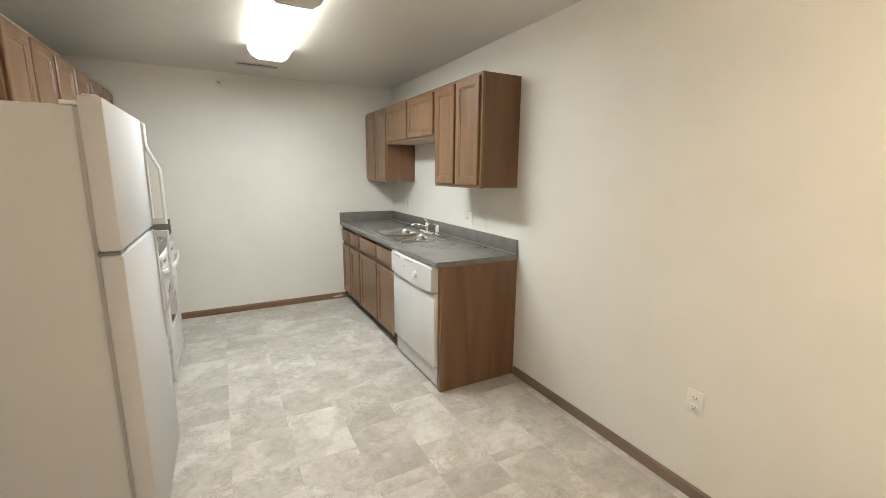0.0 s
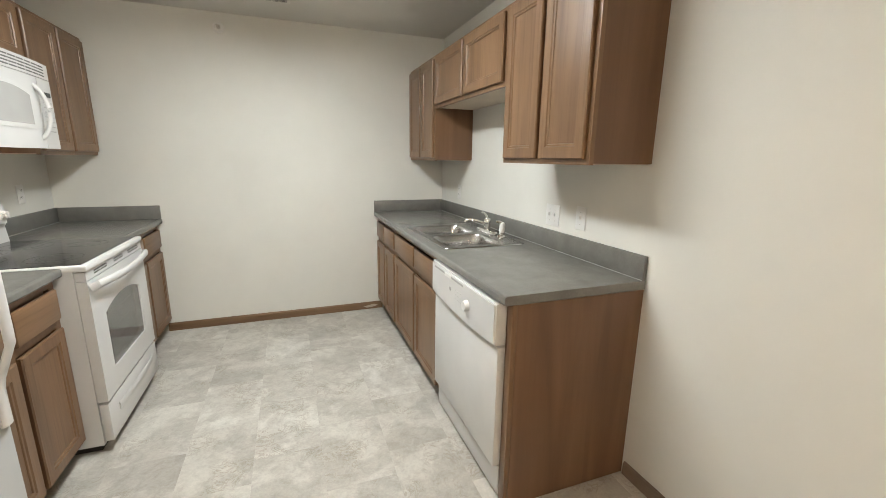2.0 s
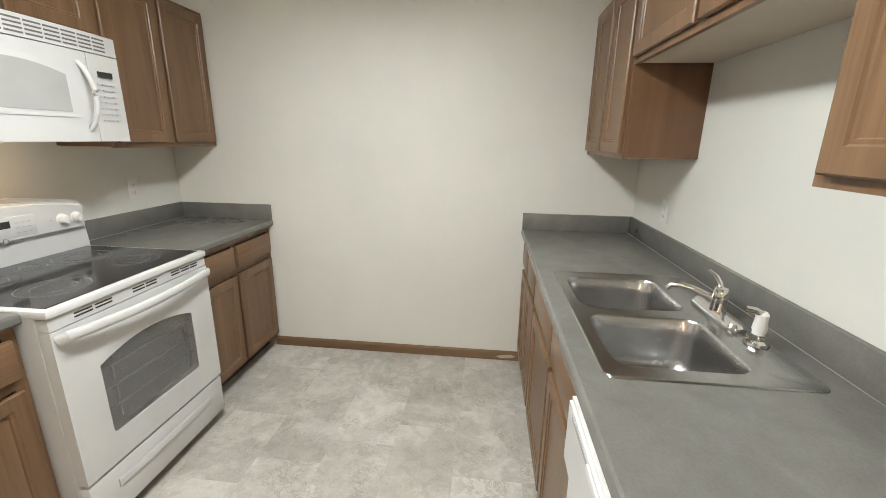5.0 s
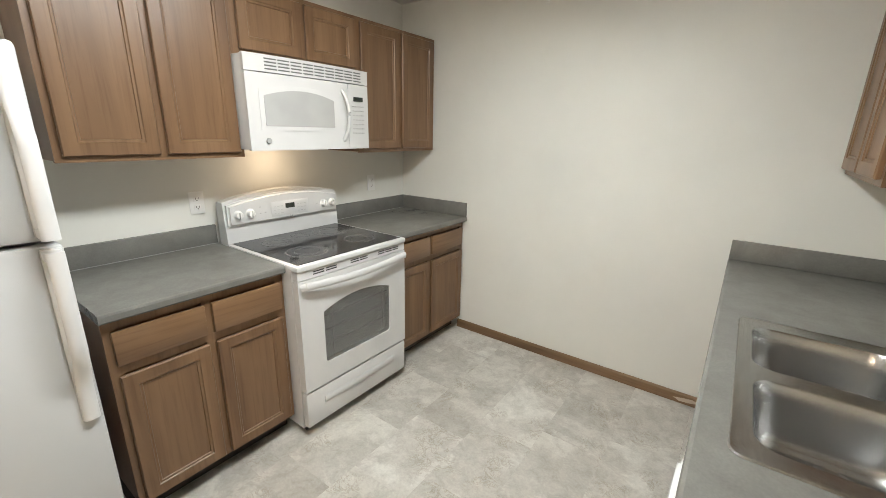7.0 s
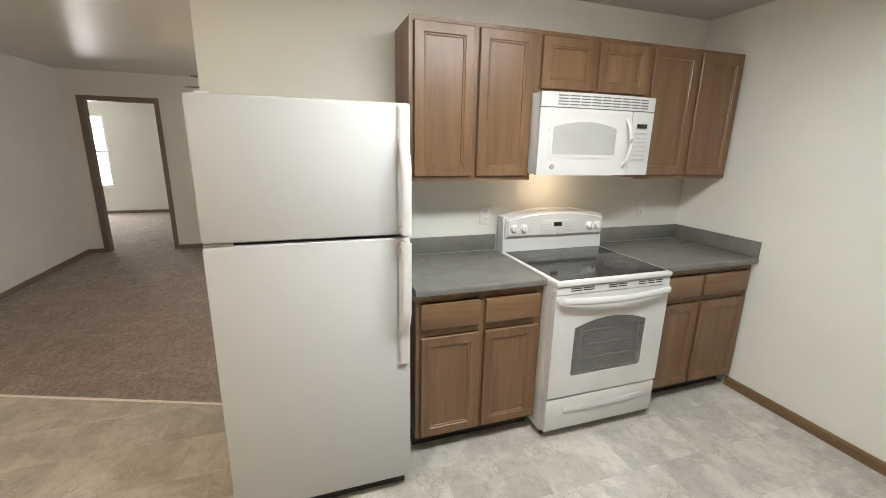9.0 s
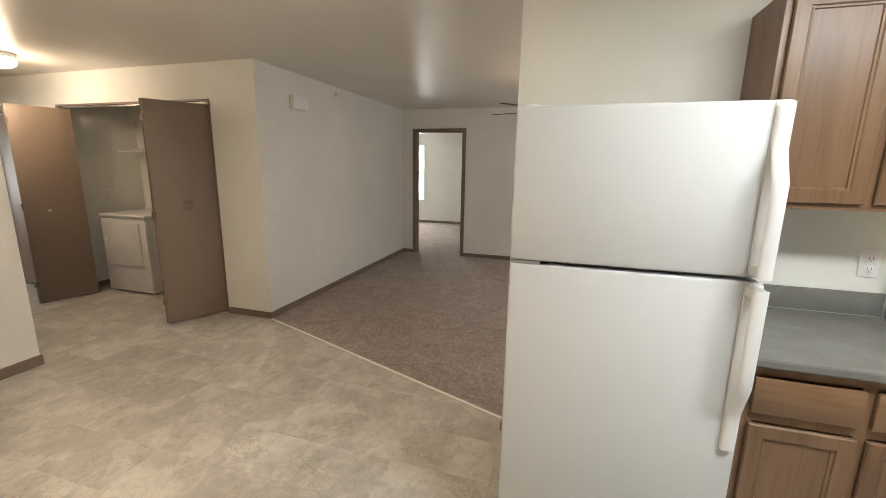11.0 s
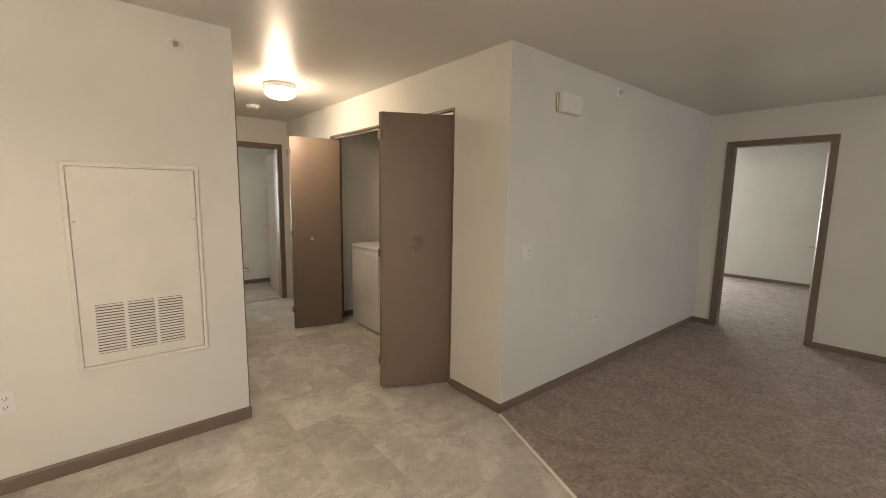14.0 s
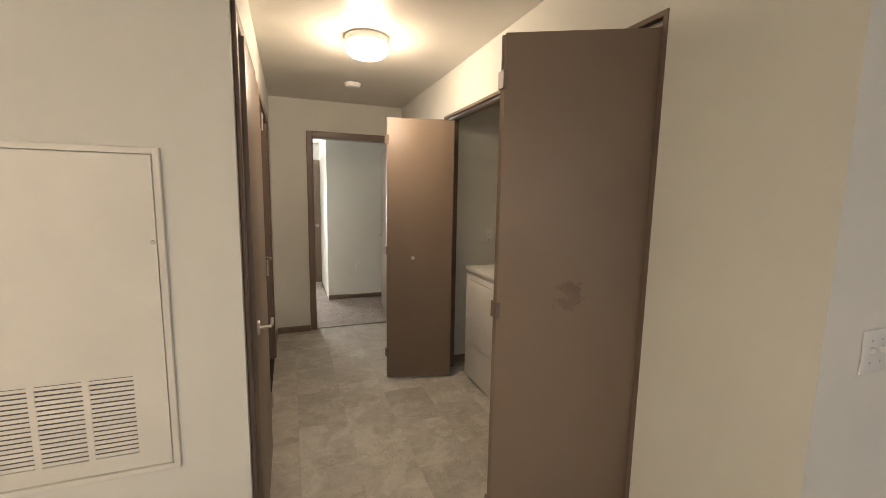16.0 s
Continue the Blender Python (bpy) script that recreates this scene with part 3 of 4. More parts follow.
def panel_with_hole(w0, w1, z0, z1, hole, y0, y1, *more):
    """A slab in the xz plane from y1 (back) to y0 (front) with holes of the given outlines."""
    bm = bmesh.new()
    rect = [(w0, z0), (w1, z0), (w1, z1), (w0, z1)]
    faces = []
    for y in (y0, y1):
        es = []
        for pts in (rect, hole, *more):
            vs = [bm.verts.new((x, y, z)) for x, z in pts]
            es += [bm.edges.new((vs[i], vs[(i + 1) % len(vs)])) for i in range(len(vs))]
        bmesh.ops.triangle_fill(bm, use_beauty=True, use_dissolve=False, edges=es)
    vs = list(bm.verts)
    k = len(vs) // 2
    start = 0
    for pts in (rect, hole, *more):
        cnt = len(pts)
        for i in range(cnt):
            j = (i + 1) % cnt
            bm.faces.new((vs[start + i], vs[start + j], vs[k + start + j], vs[k + start + i]))
        start += cnt
    bmesh.ops.recalc_face_normals(bm, faces=bm.faces)
    return bm


def slot_rows(x0, x1, z0, z1, count, y0, y1):
    h = (z1 - z0) / (2 * count - 1)
    return [(x0, y0, z0 + 2 * i * h, x1, y1, z0 + (2 * i + 1) * h) for i in range(count)]


W = 0.735
rng = thing("range", LEFT(3.1745, 0.012, -1.040), "white electric range with a black glass cooktop, oven closed", "stove")
part("body", boxes((0.002, -0.662, 0.03, W - 0.002, -0.03, 0.885)), WHITE, rng)
part("storage_drawer", boxes((0.004, -0.704, 0.045, W - 0.004, -0.664, 0.238), bev=0.008), WHITE, rng)
part("drawer_grip", sweep(bmesh.new(), [(0.11 + 0.515 * k / 10, -0.7065 - 0.006 * math.sin(math.pi * k / 10), 0.165) for k in range(11)], 0.004, 0.020), WHITE, rng)
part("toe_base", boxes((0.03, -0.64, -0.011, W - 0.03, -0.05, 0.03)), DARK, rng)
odoor = part("oven_door", panel_with_hole(0.004, W - 0.004, 0.250, 0.832, arched(0.135, 0.600, 0.365, 0.690, 0.045), -0.706, -0.6645), WHITE, rng)
part("oven_window", panel_with_hole(0.120, 0.615, 0.35, 0.70, arched(0.30, 0.302, 0.5, 0.502, 0.0005, 0.0004), -0.700, -0.697), SMOKE, odoor, "smoked glass oven window")
part("window_back", boxes((0.122, -0.668, 0.35, 0.613, -0.6645, 0.70)), CAVITY, odoor)
for z in (0.45, 0.53, 0.61):
    part("oven_rack", sweep(bmesh.new(), [(0.15, -0.680, z), (0.605, -0.680, z)], 0.003, 0.003, 8), STEEL, odoor)
for x in (0.20, 0.56):
    part("oven_rack", sweep(bmesh.new(), [(x, -0.681, 0.39), (x, -0.681, 0.66)], 0.003, 0.003, 8), STEEL, odoor)
part("handle", sweep(bmesh.new(), [(0.02, -0.708, 0.800)] + [(0.033 + 0.669 * k / 14, -0.735 - 0.016 * math.sin(math.pi * k / 14), 0.812 - 0.010 * math.sin(math.pi * k / 14)) for k in range(15)] + [(W - 0.02, -0.708, 0.800)], 0.009, 0.019, 14), WHITE, odoor)
part("vent_strip", boxes((0.006, -0.704, 0.836, W - 0.006, -0.664, 0.876)), WHITE, rng)
vent_rows = []
for a, b in ((0.09, 0.155), (0.165, 0.23), (0.32, 0.375), (0.382, 0.437), (0.515, 0.565), (0.573, 0.623), (0.631, 0.675)):
    vent_rows += [(a, -0.7052, 0.850, b, -0.703, 0.8555), (a, -0.7052, 0.8615, b, -0.703, 0.867)]
for r in vent_rows:
    part("vent_slot", boxes(r), DARK, rng)
part("cooktop_frame", boxes((0.0, -0.714, 0.878, W, -0.028, 0.9075), bev=0.009), WHITE, rng)
part("cooktop_glass", boxes((0.022, -0.690, 0.9078, W - 0.022, -0.115, 0.9105)), GLASSTOP, rng, "black ceramic glass cooktop")
for x, y, r in ((0.19, -0.53, 0.105), (0.19, -0.27, 0.085), (0.54, -0.53, 0.085), (0.54, -0.27, 0.105), (0.368, -0.22, 0.055)):
    for rr in (r, r * 0.62):
        part("burner_ring", lathe(bmesh.new(), ((rr - 0.0042, 0.9106), (rr - 0.0040, 0.9109), (rr, 0.9109), (rr + 0.0002, 0.9106)), Matrix.Translation((x, y, 0)), 40), RINGM, rng)
# backguard with an arched crown
bm = bmesh.new()
N = 20
prof = []
for k in range(N + 1):
    u = k / N
    prof.append((W - 0.002 - u * (W - 0.004), 1.128 + 0.045 * (1 - (2 * u - 1) ** 2)))
back_out = [(0.002, 0.905), (W - 0.002, 0.905)] + prof
ya, yb = -0.112, -0.030
va = [bm.verts.new((x, ya if z < 1.0 else ya + 0.012 + 0.16 * max(0, z - 1.08), z)) for x, z in back_out]
vb = [bm.verts.new((x, yb, z)) for x, z in back_out]
n = len(back_out)
bm.faces.new(vb)
for i in range(n):
    bm.faces.new((va[i], va[(i + 1) % n], vb[(i + 1) % n], vb[i]))
bm.faces.new(va[::-1])
bmesh.ops.recalc_face_normals(bm, faces=bm.faces)
guard = part("backguard", bm, WHITE, rng)
bm = bmesh.new()
cp = [(0.012, 1.000), (W - 0.012, 1.000)] + [(W - 0.012 - (k / 16) * (W - 0.024), 1.116 + 0.041 * (1 - (2 * k / 16 - 1) ** 2)) for k in range(17)]
prism(bm, [(x, z) for x, z in cp], -0.128, -0.100, 1)
es = [e for e in bm.edges if all(abs(v.co.y + 0.128) < 1e-4 for v in e.verts)]
bmesh.ops.bevel(bm, geom=es, offset=0.012, segments=3, affect="EDGES")
control = part("control_panel", bm, WHITE, rng)
part("console_frame", boxes((0.255, -0.1295, 1.022, 0.500, -0.1275, 1.105), bev=0.0008), WHITE, control)
part("clock_display", boxes((0.345, -0.1305, 1.062, 0.405, -0.1290, 1.090)), DISPLAY, control, "dark clock display")
for i in (0, 1, 2, 7, 8, 9):
    for j in range(3):
        part("printed_mark", boxes((0.27 + 0.022 * i, -0.1302, 1.036 + 0.02 * j, 0.284 + 0.022 * i, -0.1290, 1.040 + 0.02 * j)), PRINT, control)
part("badge", lathe(bmesh.new(), ((0.0, 0.0), (0.010, 0.0), (0.010, 0.003)), pose(0.378, -0.1275, 1.012, 90, 0, 0), 16), GREYP, control)
for i, x in enumerate((0.062, 0.130, 0.612, 0.676)):
    k = part("knob", lathe(bmesh.new(), ((0.0, 0.024), (0.016, 0.024), (0.019, 0.020), (0.021, 0.004), (0.026, 0.0), (0.0, 0.0)), pose(x, -0.1285, 1.060, 90, 0, 0), 20), PLASTIC, control)
    part("pointer", boxes((x - 0.003, -0.162, 1.043, x + 0.003, -0.150, 1.077), bev=0.001), PLASTIC, k)
for x, z in ((0.185, 1.085), (0.215, 1.05), (0.185, 1.05), (0.56, 1.06)):
    part("indicator", boxes((x, -0.1295, z, x + 0.008, -0.1275, z + 0.006)), PRINT, control)


# ---- microwave over the range ----
MWW = 0.738
mw = thing("microwave", LEFT(3.203, 1.416), "white over-the-range microwave with a curved door handle", "microwave")


def bowed(x0, x1, z0, z1, y0, sag, n=12, thick=0.02):
    """A plate in the xz plane whose front bulges towards the room."""
    out = [(x0, y0 + thick)] + [(x0 + (x1 - x0) * k / n, y0 - sag * (1 - (2 * ((x0 + (x1 - x0) * k / n) / MWW) - 1) ** 2)) for k in range(n + 1)] + [(x1, y0 + thick)]
    return prism(bmesh.new(), out, z0, z1, 2)


MWF = -0.404
part("body", boxes((0.002, MWF + 0.021, 0.004, MWW - 0.002, -0.002, 0.421), bev=0.003), WHITE, mw)
part("grille", bowed(0.0, MWW, 0.350, 0.424, MWF, 0.022), WHITE, mw)
for zz in (0.361, 0.3755, 0.390, 0.4045):
    for k in range(9):
        a = 0.095 + 0.066 * k
        part("vent_slot", bowed(a, a + 0.058, zz, zz + 0.0062, MWF - 0.0012, 0.022, 3, 0.004), SLOT, mw, "grey shadowed vent slot")
mdoor = part("door", bowed(0.0, 0.575, 0.0, 0.346, MWF, 0.022), WHITE, mw)
part("control_panel", bowed(0.578, MWW, 0.0, 0.346, MWF, 0.022), WHITE, mw)
MESHW, mn, ml, mb = material("microwave_window", 0.22)
mv = coords(mn, ml, (1, 1, 1))
ml.new(ramp(mn, ml, noise_tex(mn, ml, mv, 6, 2), ((0.3, (0.37, 0.37, 0.36)), (0.7, (0.42, 0.42, 0.41)))), mb.inputs["Base Color"])


def bowed_sheet(outline, lift):
    bm = bmesh.new()
    f = []
    for x, z in outline:
        f.append(bm.verts.new((x, MWF - lift - 0.022 * (1 - (2 * x / MWW - 1) ** 2), z)))
    es = [bm.edges.new((f[i], f[(i + 1) % len(f)])) for i in range(len(f))]
    bmesh.ops.triangle_fill(bm, use_beauty=True, use_dissolve=False, edges=es)
    bmesh.ops.solidify(bm, geom=bm.faces[:], thickness=-0.002)
    bmesh.ops.recalc_face_normals(bm, faces=bm.faces)
    return bm


def mw_window(x0, x1, z0, z1, rise):
    n = 14
    lo = [(x0 + (x1 - x0) * k / n, z0) for k in range(n + 1)]
    hi = [(x1 - (x1 - x0) * k / n, z1 - rise + rise * (1 - (2 * k / n - 1) ** 2)) for k in range(n + 1)]
    return lo + hi


part("window_frame", bowed_sheet(mw_window(0.055, 0.495, 0.092, 0.300, 0.022), 0.0015), WHITE, mdoor)
part("window", bowed_sheet(mw_window(0.078, 0.470, 0.112, 0.280, 0.032), 0.0030), MESHW, mdoor, "grey meshed microwave window")
part("handle", sweep(bmesh.new(), [(0.537 + 0.012 * math.sin(math.pi * k / 12), MWF - 0.012 - 0.046 * math.sin(math.pi * k / 12) ** 0.6, 0.045 + 0.262 * k / 12) for k in range(13)], 0.011, 0.010), WHITE, mdoor)
part("badge", lathe(bmesh.new(), ((0.0, 0.004), (0.013, 0.004), (0.014, 0.0)), pose(0.085, MWF - 0.011, 0.045, 90, 0, 0), 18), GREYP, mdoor, "round grey badge")
part("display", boxes((0.618, MWF - 0.0175, 0.258, 0.684, MWF - 0.006, 0.281)), DISPLAY, mw)
for j in range(7):
    for i in range(4):
        part("button", boxes((0.608 + 0.024 * i, MWF - 0.0165 + 0.004 * (i // 2), 0.228 - 0.024 * j, 0.624 + 0.024 * i, MWF - 0.004, 0.233 - 0.024 * j)), PRINT, mw)
part("underside_lens", boxes((0.24, -0.20, -0.004, 0.36, -0.14, 0.003), bev=0.001), glow("cooktop_lamp_lens", (1.0, 0.80, 0.55), 6.0), mw, "lit cooktop lamp lens")


# ---- refrigerator ----
fr = thing("refrigerator", pose(-0.969, 1.680, 0, 0, 0, 90), "white two-door top-freezer refrigerator with textured doors", "refrigerator")
FWD, FD = 0.738, 0.634          # width, depth of the cabinet; doors stand before it
part("cabinet", boxes((0.018, -FD, 0.03, FWD - 0.018, -0.0, 1.680), bev=0.006), FRIDGEW, fr)
part("base_grille", boxes((0.02, -FD - 0.03, 0.005, FWD - 0.02, -FD - 0.001, 0.065)), DARK, fr)
part("gasket", boxes((0.012, -FD - 0.012, 0.07, FWD - 0.012, -FD - 0.0005, 1.676)), GREYP, fr)
fd = part("freezer_door", boxes((0.0, -FD - 0.078, 1.216, FWD, -FD - 0.012, 1.710), bev=0.012, ), FRIDGEW, fr)
rd = part("fridge_door", boxes((0.0, -FD - 0.078, 0.070, FWD, -FD - 0.012, 1.203), bev=0.012), FRIDGEW, fr)
yh = -FD - 0.078


def fridge_handle(parent, z_far, z_near):
    """A flat grip fixed flush at one end and standing off at the end beside the seam."""
    pts = []
    for k in range(17):
        u = k / 16
        off = 0.008 + 0.044 * min(1, max(0, (u - 0.22) / 0.22)) if u < 0.9 else 0.052
        pts.append((FWD - 0.030, yh - off, z_far + (z_near - z_far) * u))
    h = part("handle", sweep(bmesh.new(), pts, 0.020, 0.008, 12, up=(0, 1, 0)), WHITE, parent)
    a, b = (z_near, z_near + 0.03) if z_far > z_near else (z_near - 0.03, z_near)
    part("handle_foot", boxes((FWD - 0.050, yh - 0.054, a, FWD - 0.010, yh + 0.004, b), bev=0.006), WHITE, h)


fridge_handle(fd, 1.692, 1.226)
fridge_handle(rd, 0.660, 1.193)
part("trim_strip", boxes((FWD - 0.052, yh - 0.006, 1.228, FWD - 0.006, yh + 0.002, 1.703), bev=0.003), WHITE, fd)
part("trim_strip", boxes((FWD - 0.052, yh - 0.006, 0.660, FWD - 0.006, yh + 0.002, 1.195), bev=0.003), WHITE, rd)
part("badge", lathe(bmesh.new(), ((0.0, 0.003), (0.011, 0.003), (0.012, 0.0)), pose(FWD - 0.030, yh - 0.006, 1.668, 90, 0, 0), 18), GREYP, fd, "small round grey badge")
part("hinge_cover", boxes((0.026, -FD - 0.070, 1.6805, 0.078, -FD + 0.035, 1.6945), (0.030, -FD - 0.060, 1.694, 0.070, -FD - 0.020, 1.717), bev=0.004), PLASTIC, fr)
part("middle_hinge", boxes((0.004, -FD - 0.070, 1.2035, 0.10, -FD - 0.01, 1.2155)), STEEL, fr)

# ---- dishwasher ----
dw = thing("dishwasher", RIGHT(3.035, 0.0, RW - 0.018), "white built-in dishwasher with a dial under the worktop", "dishwasher")
DWW = 0.727
part("tub", boxes((0.004, -0.575, 0.09, DWW - 0.004, -0.02, 0.872)), DARK, dw)
part("door_panel", boxes((0.003, -0.628, 0.165, DWW - 0.003, -0.577, 0.690), bev=0.006), WHITE, dw)
bm = bmesh.new()
lower = [(DWW - 0.003 - (DWW - 0.006) * k / 16, 0.700 - 0.016 * (1 - (2 * k / 16 - 1) ** 2)) for k in range(17)]
prism(bm, [(0.003, 0.868), (DWW - 0.003, 0.868)] + lower, -0.646, -0.590, 1)
es = [e for e in bm.edges if all(abs(v.co.y + 0.646) < 1e-4 for v in e.verts)]
bmesh.ops.bevel(bm, geom=es, offset=0.007, segments=2, affect="EDGES")
dc = part("control_panel", bm, WHITE, dw)
part("latch_slot", boxes((0.05, -0.6475, 0.842, 0.42, -0.640, 0.852)), GREYP, dc, "dark latch slot")
part("latch", boxes((0.20, -0.651, 0.838, 0.28, -0.6465, 0.856), bev=0.002), PLASTIC, dc)
part("dial", lathe(bmesh.new(), ((0.0, 0.020), (0.020, 0.020), (0.023, 0.015), (0.025, 0.0)), pose(0.470, -0.646, 0.775, 90, 0, 0), 22), PLASTIC, dc)
part("badge", lathe(bmesh.new(), ((0.0, 0.002), (0.010, 0.002), (0.010, 0.0)), pose(0.27, -0.646, 0.790, 90, 0, 0), 16), GREYP, dc)
for i in range(3):
    for j in range(3):
        part("printed_mark", boxes((0.33 + 0.03 * i, -0.6472, 0.80 - 0.02 * j, 0.345 + 0.03 * i, -0.6455, 0.803 - 0.02 * j)), PRINT, dc)
part("kick_panel", boxes((0.003, -0.602, 0.025, DWW - 0.003, -0.577, 0.155), bev=0.004), WHITE, dw)
# dark block fills the toe space in place of its shade
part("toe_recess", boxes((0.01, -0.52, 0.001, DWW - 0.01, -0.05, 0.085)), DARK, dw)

# ---- lamps and fittings ----
DIFF = glow("tube_light_diffuser", (1.0, 0.97, 0.90), 8.8)
HALLGLOW = glow("hall_lamp_glass", (1.0, 0.79, 0.585), 20.0)
DINEGLOW = glow("chandelier_glass", (1.0, 0.768, 0.552), 46.0)
FANGLOW = glow("fan_lamp_glass", (1.0, 0.76, 0.51), 42.0)
NICKEL = plain("brushed_nickel", (0.50, 0.48, 0.45), 0.32, 1.0)

kl = thing("ceiling_tube_light", pose(0.456, 2.995, CEIL), "white wraparound fluorescent ceiling light, switched on", "ceiling light")
half = [(-0.150, -0.001), (-0.150, -0.028), (-0.128, -0.070), (-0.085, -0.096), (0.085, -0.096), (0.128, -0.070), (0.150, -0.028), (0.150, -0.001)]
part("diffuser", prism(bmesh.new(), half, -0.600, 0.600, 1), DIFF, kl, "glowing white acrylic diffuser")
cap = [(x * 1.03, z * 1.04 if z < -0.01 else z) for x, z in half]
part("end_cap", prism(bmesh.new(), cap, -0.622, -0.6005, 1), WHITE, kl)
part("end_cap", prism(bmesh.new(), cap, 0.6005, 0.622, 1), WHITE, kl)

cv = thing("ceiling_register", pose(0.418, 4.25, CEIL), "slim white ceiling register with dark louvre slots", "air vent")
part("frame", boxes((-0.185, -0.055, -0.006, 0.185, 0.055, -0.0005), bev=0.002), PANELW, cv)
for x0, x1 in ((-0.165, -0.006), (0.006, 0.165)):
    part("recess", boxes((x0, -0.036, -0.0075, x1, 0.036, -0.0062)), DARK, cv)
    for i in range(3):
        part("louvre", boxes((x0, -0.022 + 0.020 * i, -0.0105, x1, -0.0185 + 0.020 * i, -0.0077)), PANELW, cv)

hl = thing("hall_ceiling_lamp", pose(-1.388, -2.935, CEIL), "flush hall ceiling lamp with a glowing glass bowl", "ceiling light")
part("pan", lathe(bmesh.new(), ((0.0, -0.0005), (0.130, -0.0005), (0.134, -0.012), (0.127, -0.026), (0.125, -0.040), (0.0, -0.040)), None, 36), PANELW, hl)
part("glass_bowl", lathe(bmesh.new(), ((0.110, -0.0405), (0.126, -0.046), (0.131, -0.062), (0.124, -0.086), (0.098, -0.108), (0.057, -0.122), (0.0, -0.127)), None, 36), HALLGLOW, hl, "glowing white glass bowl")

sd = thing("smoke_detector", pose(-1.458, -4.03, CEIL), "round white smoke detector on the hall ceiling", "smoke detector")
part("base", lathe(bmesh.new(), ((0.0, -0.0005), (0.070, -0.0005), (0.070, -0.012), (0.0, -0.012)), None, 28), PLASTIC, sd)
part("cover", lathe(bmesh.new(), ((0.064, -0.0122), (0.060, -0.030), (0.045, -0.038), (0.0, -0.040)), None, 28), PLASTIC, sd)

ch = thing("chandelier", pose(0.565, 0.02, CEIL), "five-light dining chandelier with glowing glass shades", "chandelier")
part("canopy", lathe(bmesh.new(), ((0.0, -0.0005), (0.065, -0.0005), (0.062, -0.018), (0.02, -0.030), (0.0, -0.030)), None, 24), NICKEL, ch)
part("stem", lathe(bmesh.new(), ((0.007, -0.03), (0.007, -0.34), (0.026, -0.36), (0.030, -0.40), (0.018, -0.44), (0.0, -0.45)), None, 16), NICKEL, ch)
for k in range(5):
    a = radians(216 - 36 + 72 * k - 19)
    cx, cy = 0.17 * math.cos(a), 0.17 * math.sin(a)
    part("arm", sweep(bmesh.new(), [(cx * u, cy * u, z) for u, z in ((0.12, -0.390), (0.35, -0.405), (0.65, -0.395), (0.9, -0.385), (1.0, -0.395))], 0.006, 0.006, 8), NICKEL, ch)
    part("shade", lathe(bmesh.new(), ((0.020, -0.375), (0.026, -0.390), (0.042, -0.425), (0.062, -0.465), (0.080, -0.495), (0.077, -0.497), (0.040, -0.488), (0.0, -0.486)), Matrix.Translation((cx, cy, -0.020)), 24), DINEGLOW, ch, "glowing white bell glass shade")

FAN_DROP = 0.12
fan = thing("ceiling_fan", pose(-2.99, 1.69, CEIL - FAN_DROP), "five-blade living room ceiling fan with lit glass shades, at rest", "ceiling fan")
part("canopy", lathe(bmesh.new(), ((0.0, -0.0005), (0.066, -0.0005), (0.062, -0.020), (0.038, -0.055), (0.030, -0.062), (0.0, -0.062)), Matrix.Translation((0, 0, FAN_DROP)), 24), NICKEL, fan)
part("downrod", lathe(bmesh.new(), ((0.012, FAN_DROP - 0.060), (0.012, -0.155)), None, 12), NICKEL, fan)
part("motor", lathe(bmesh.new(), ((0.0, -0.150), (0.030, -0.152), (0.085, -0.175), (0.115, -0.200), (0.115, -0.240), (0.085, -0.262), (0.045, -0.275), (0.040, -0.305), (0.0, -0.307)), None, 32), NICKEL, fan)
BLADE = oak("fan_blade_wood", 0, 0.45)
for k in range(5):
    m = pose(0, 0, 0, 0, 0, 250 + 72 * k)
    part("blade_iron", boxes((0.08, -0.020, -0.272, 0.21, 0.020, -0.266), bev=0.002), NICKEL, fan, "", m)
    out = [(0.18, -0.050), (0.24, -0.060), (0.58, -0.066), (0.645, -0.052), (0.662, 0.0), (0.645, 0.052), (0.58, 0.066), (0.24, 0.060), (0.18, 0.050)]
    part("blade", prism(bmesh.new(), out, -0.0035, 0.0035, 2), BLADE, fan, "", m @ pose(0, 0, -0.262, -8, 0, 0))
for k in range(3):
    a = radians(200 + 120 * k)
    tilt = pose(0.045 * math.cos(a), 0.045 * math.sin(a), -0.295, 0, 0, 200 + 120 * k) @ pose(0, 0, 0, 0, -42, 0)
    part("lamp_socket", lathe(bmesh.new(), ((0.014, 0.0), (0.018, -0.030), (0.020, -0.045)), tilt, 14), NICKEL, fan)
    part("shade", lathe(bmesh.new(), ((0.021, -0.040), (0.034, -0.060), (0.048, -0.090), (0.060, -0.120), (0.056, -0.121), (0.0, -0.116)), tilt, 22), FANGLOW, fan, "glowing frosted glass bell shade")
for x in (0.03, -0.03):
    part("pull_chain", sweep(bmesh.new(), [(x, 0.03, -0.305), (x, 0.03, -0.50)], 0.0015, None, 6), NICKEL, fan)
    part("chain_pull", lathe(bmesh.new(), ((0.0, -0.498), (0.005, -0.502), (0.006, -0.525), (0.0, -0.530)), Matrix.Translation((x, 0.03, 0)), 10), NICKEL, fan)


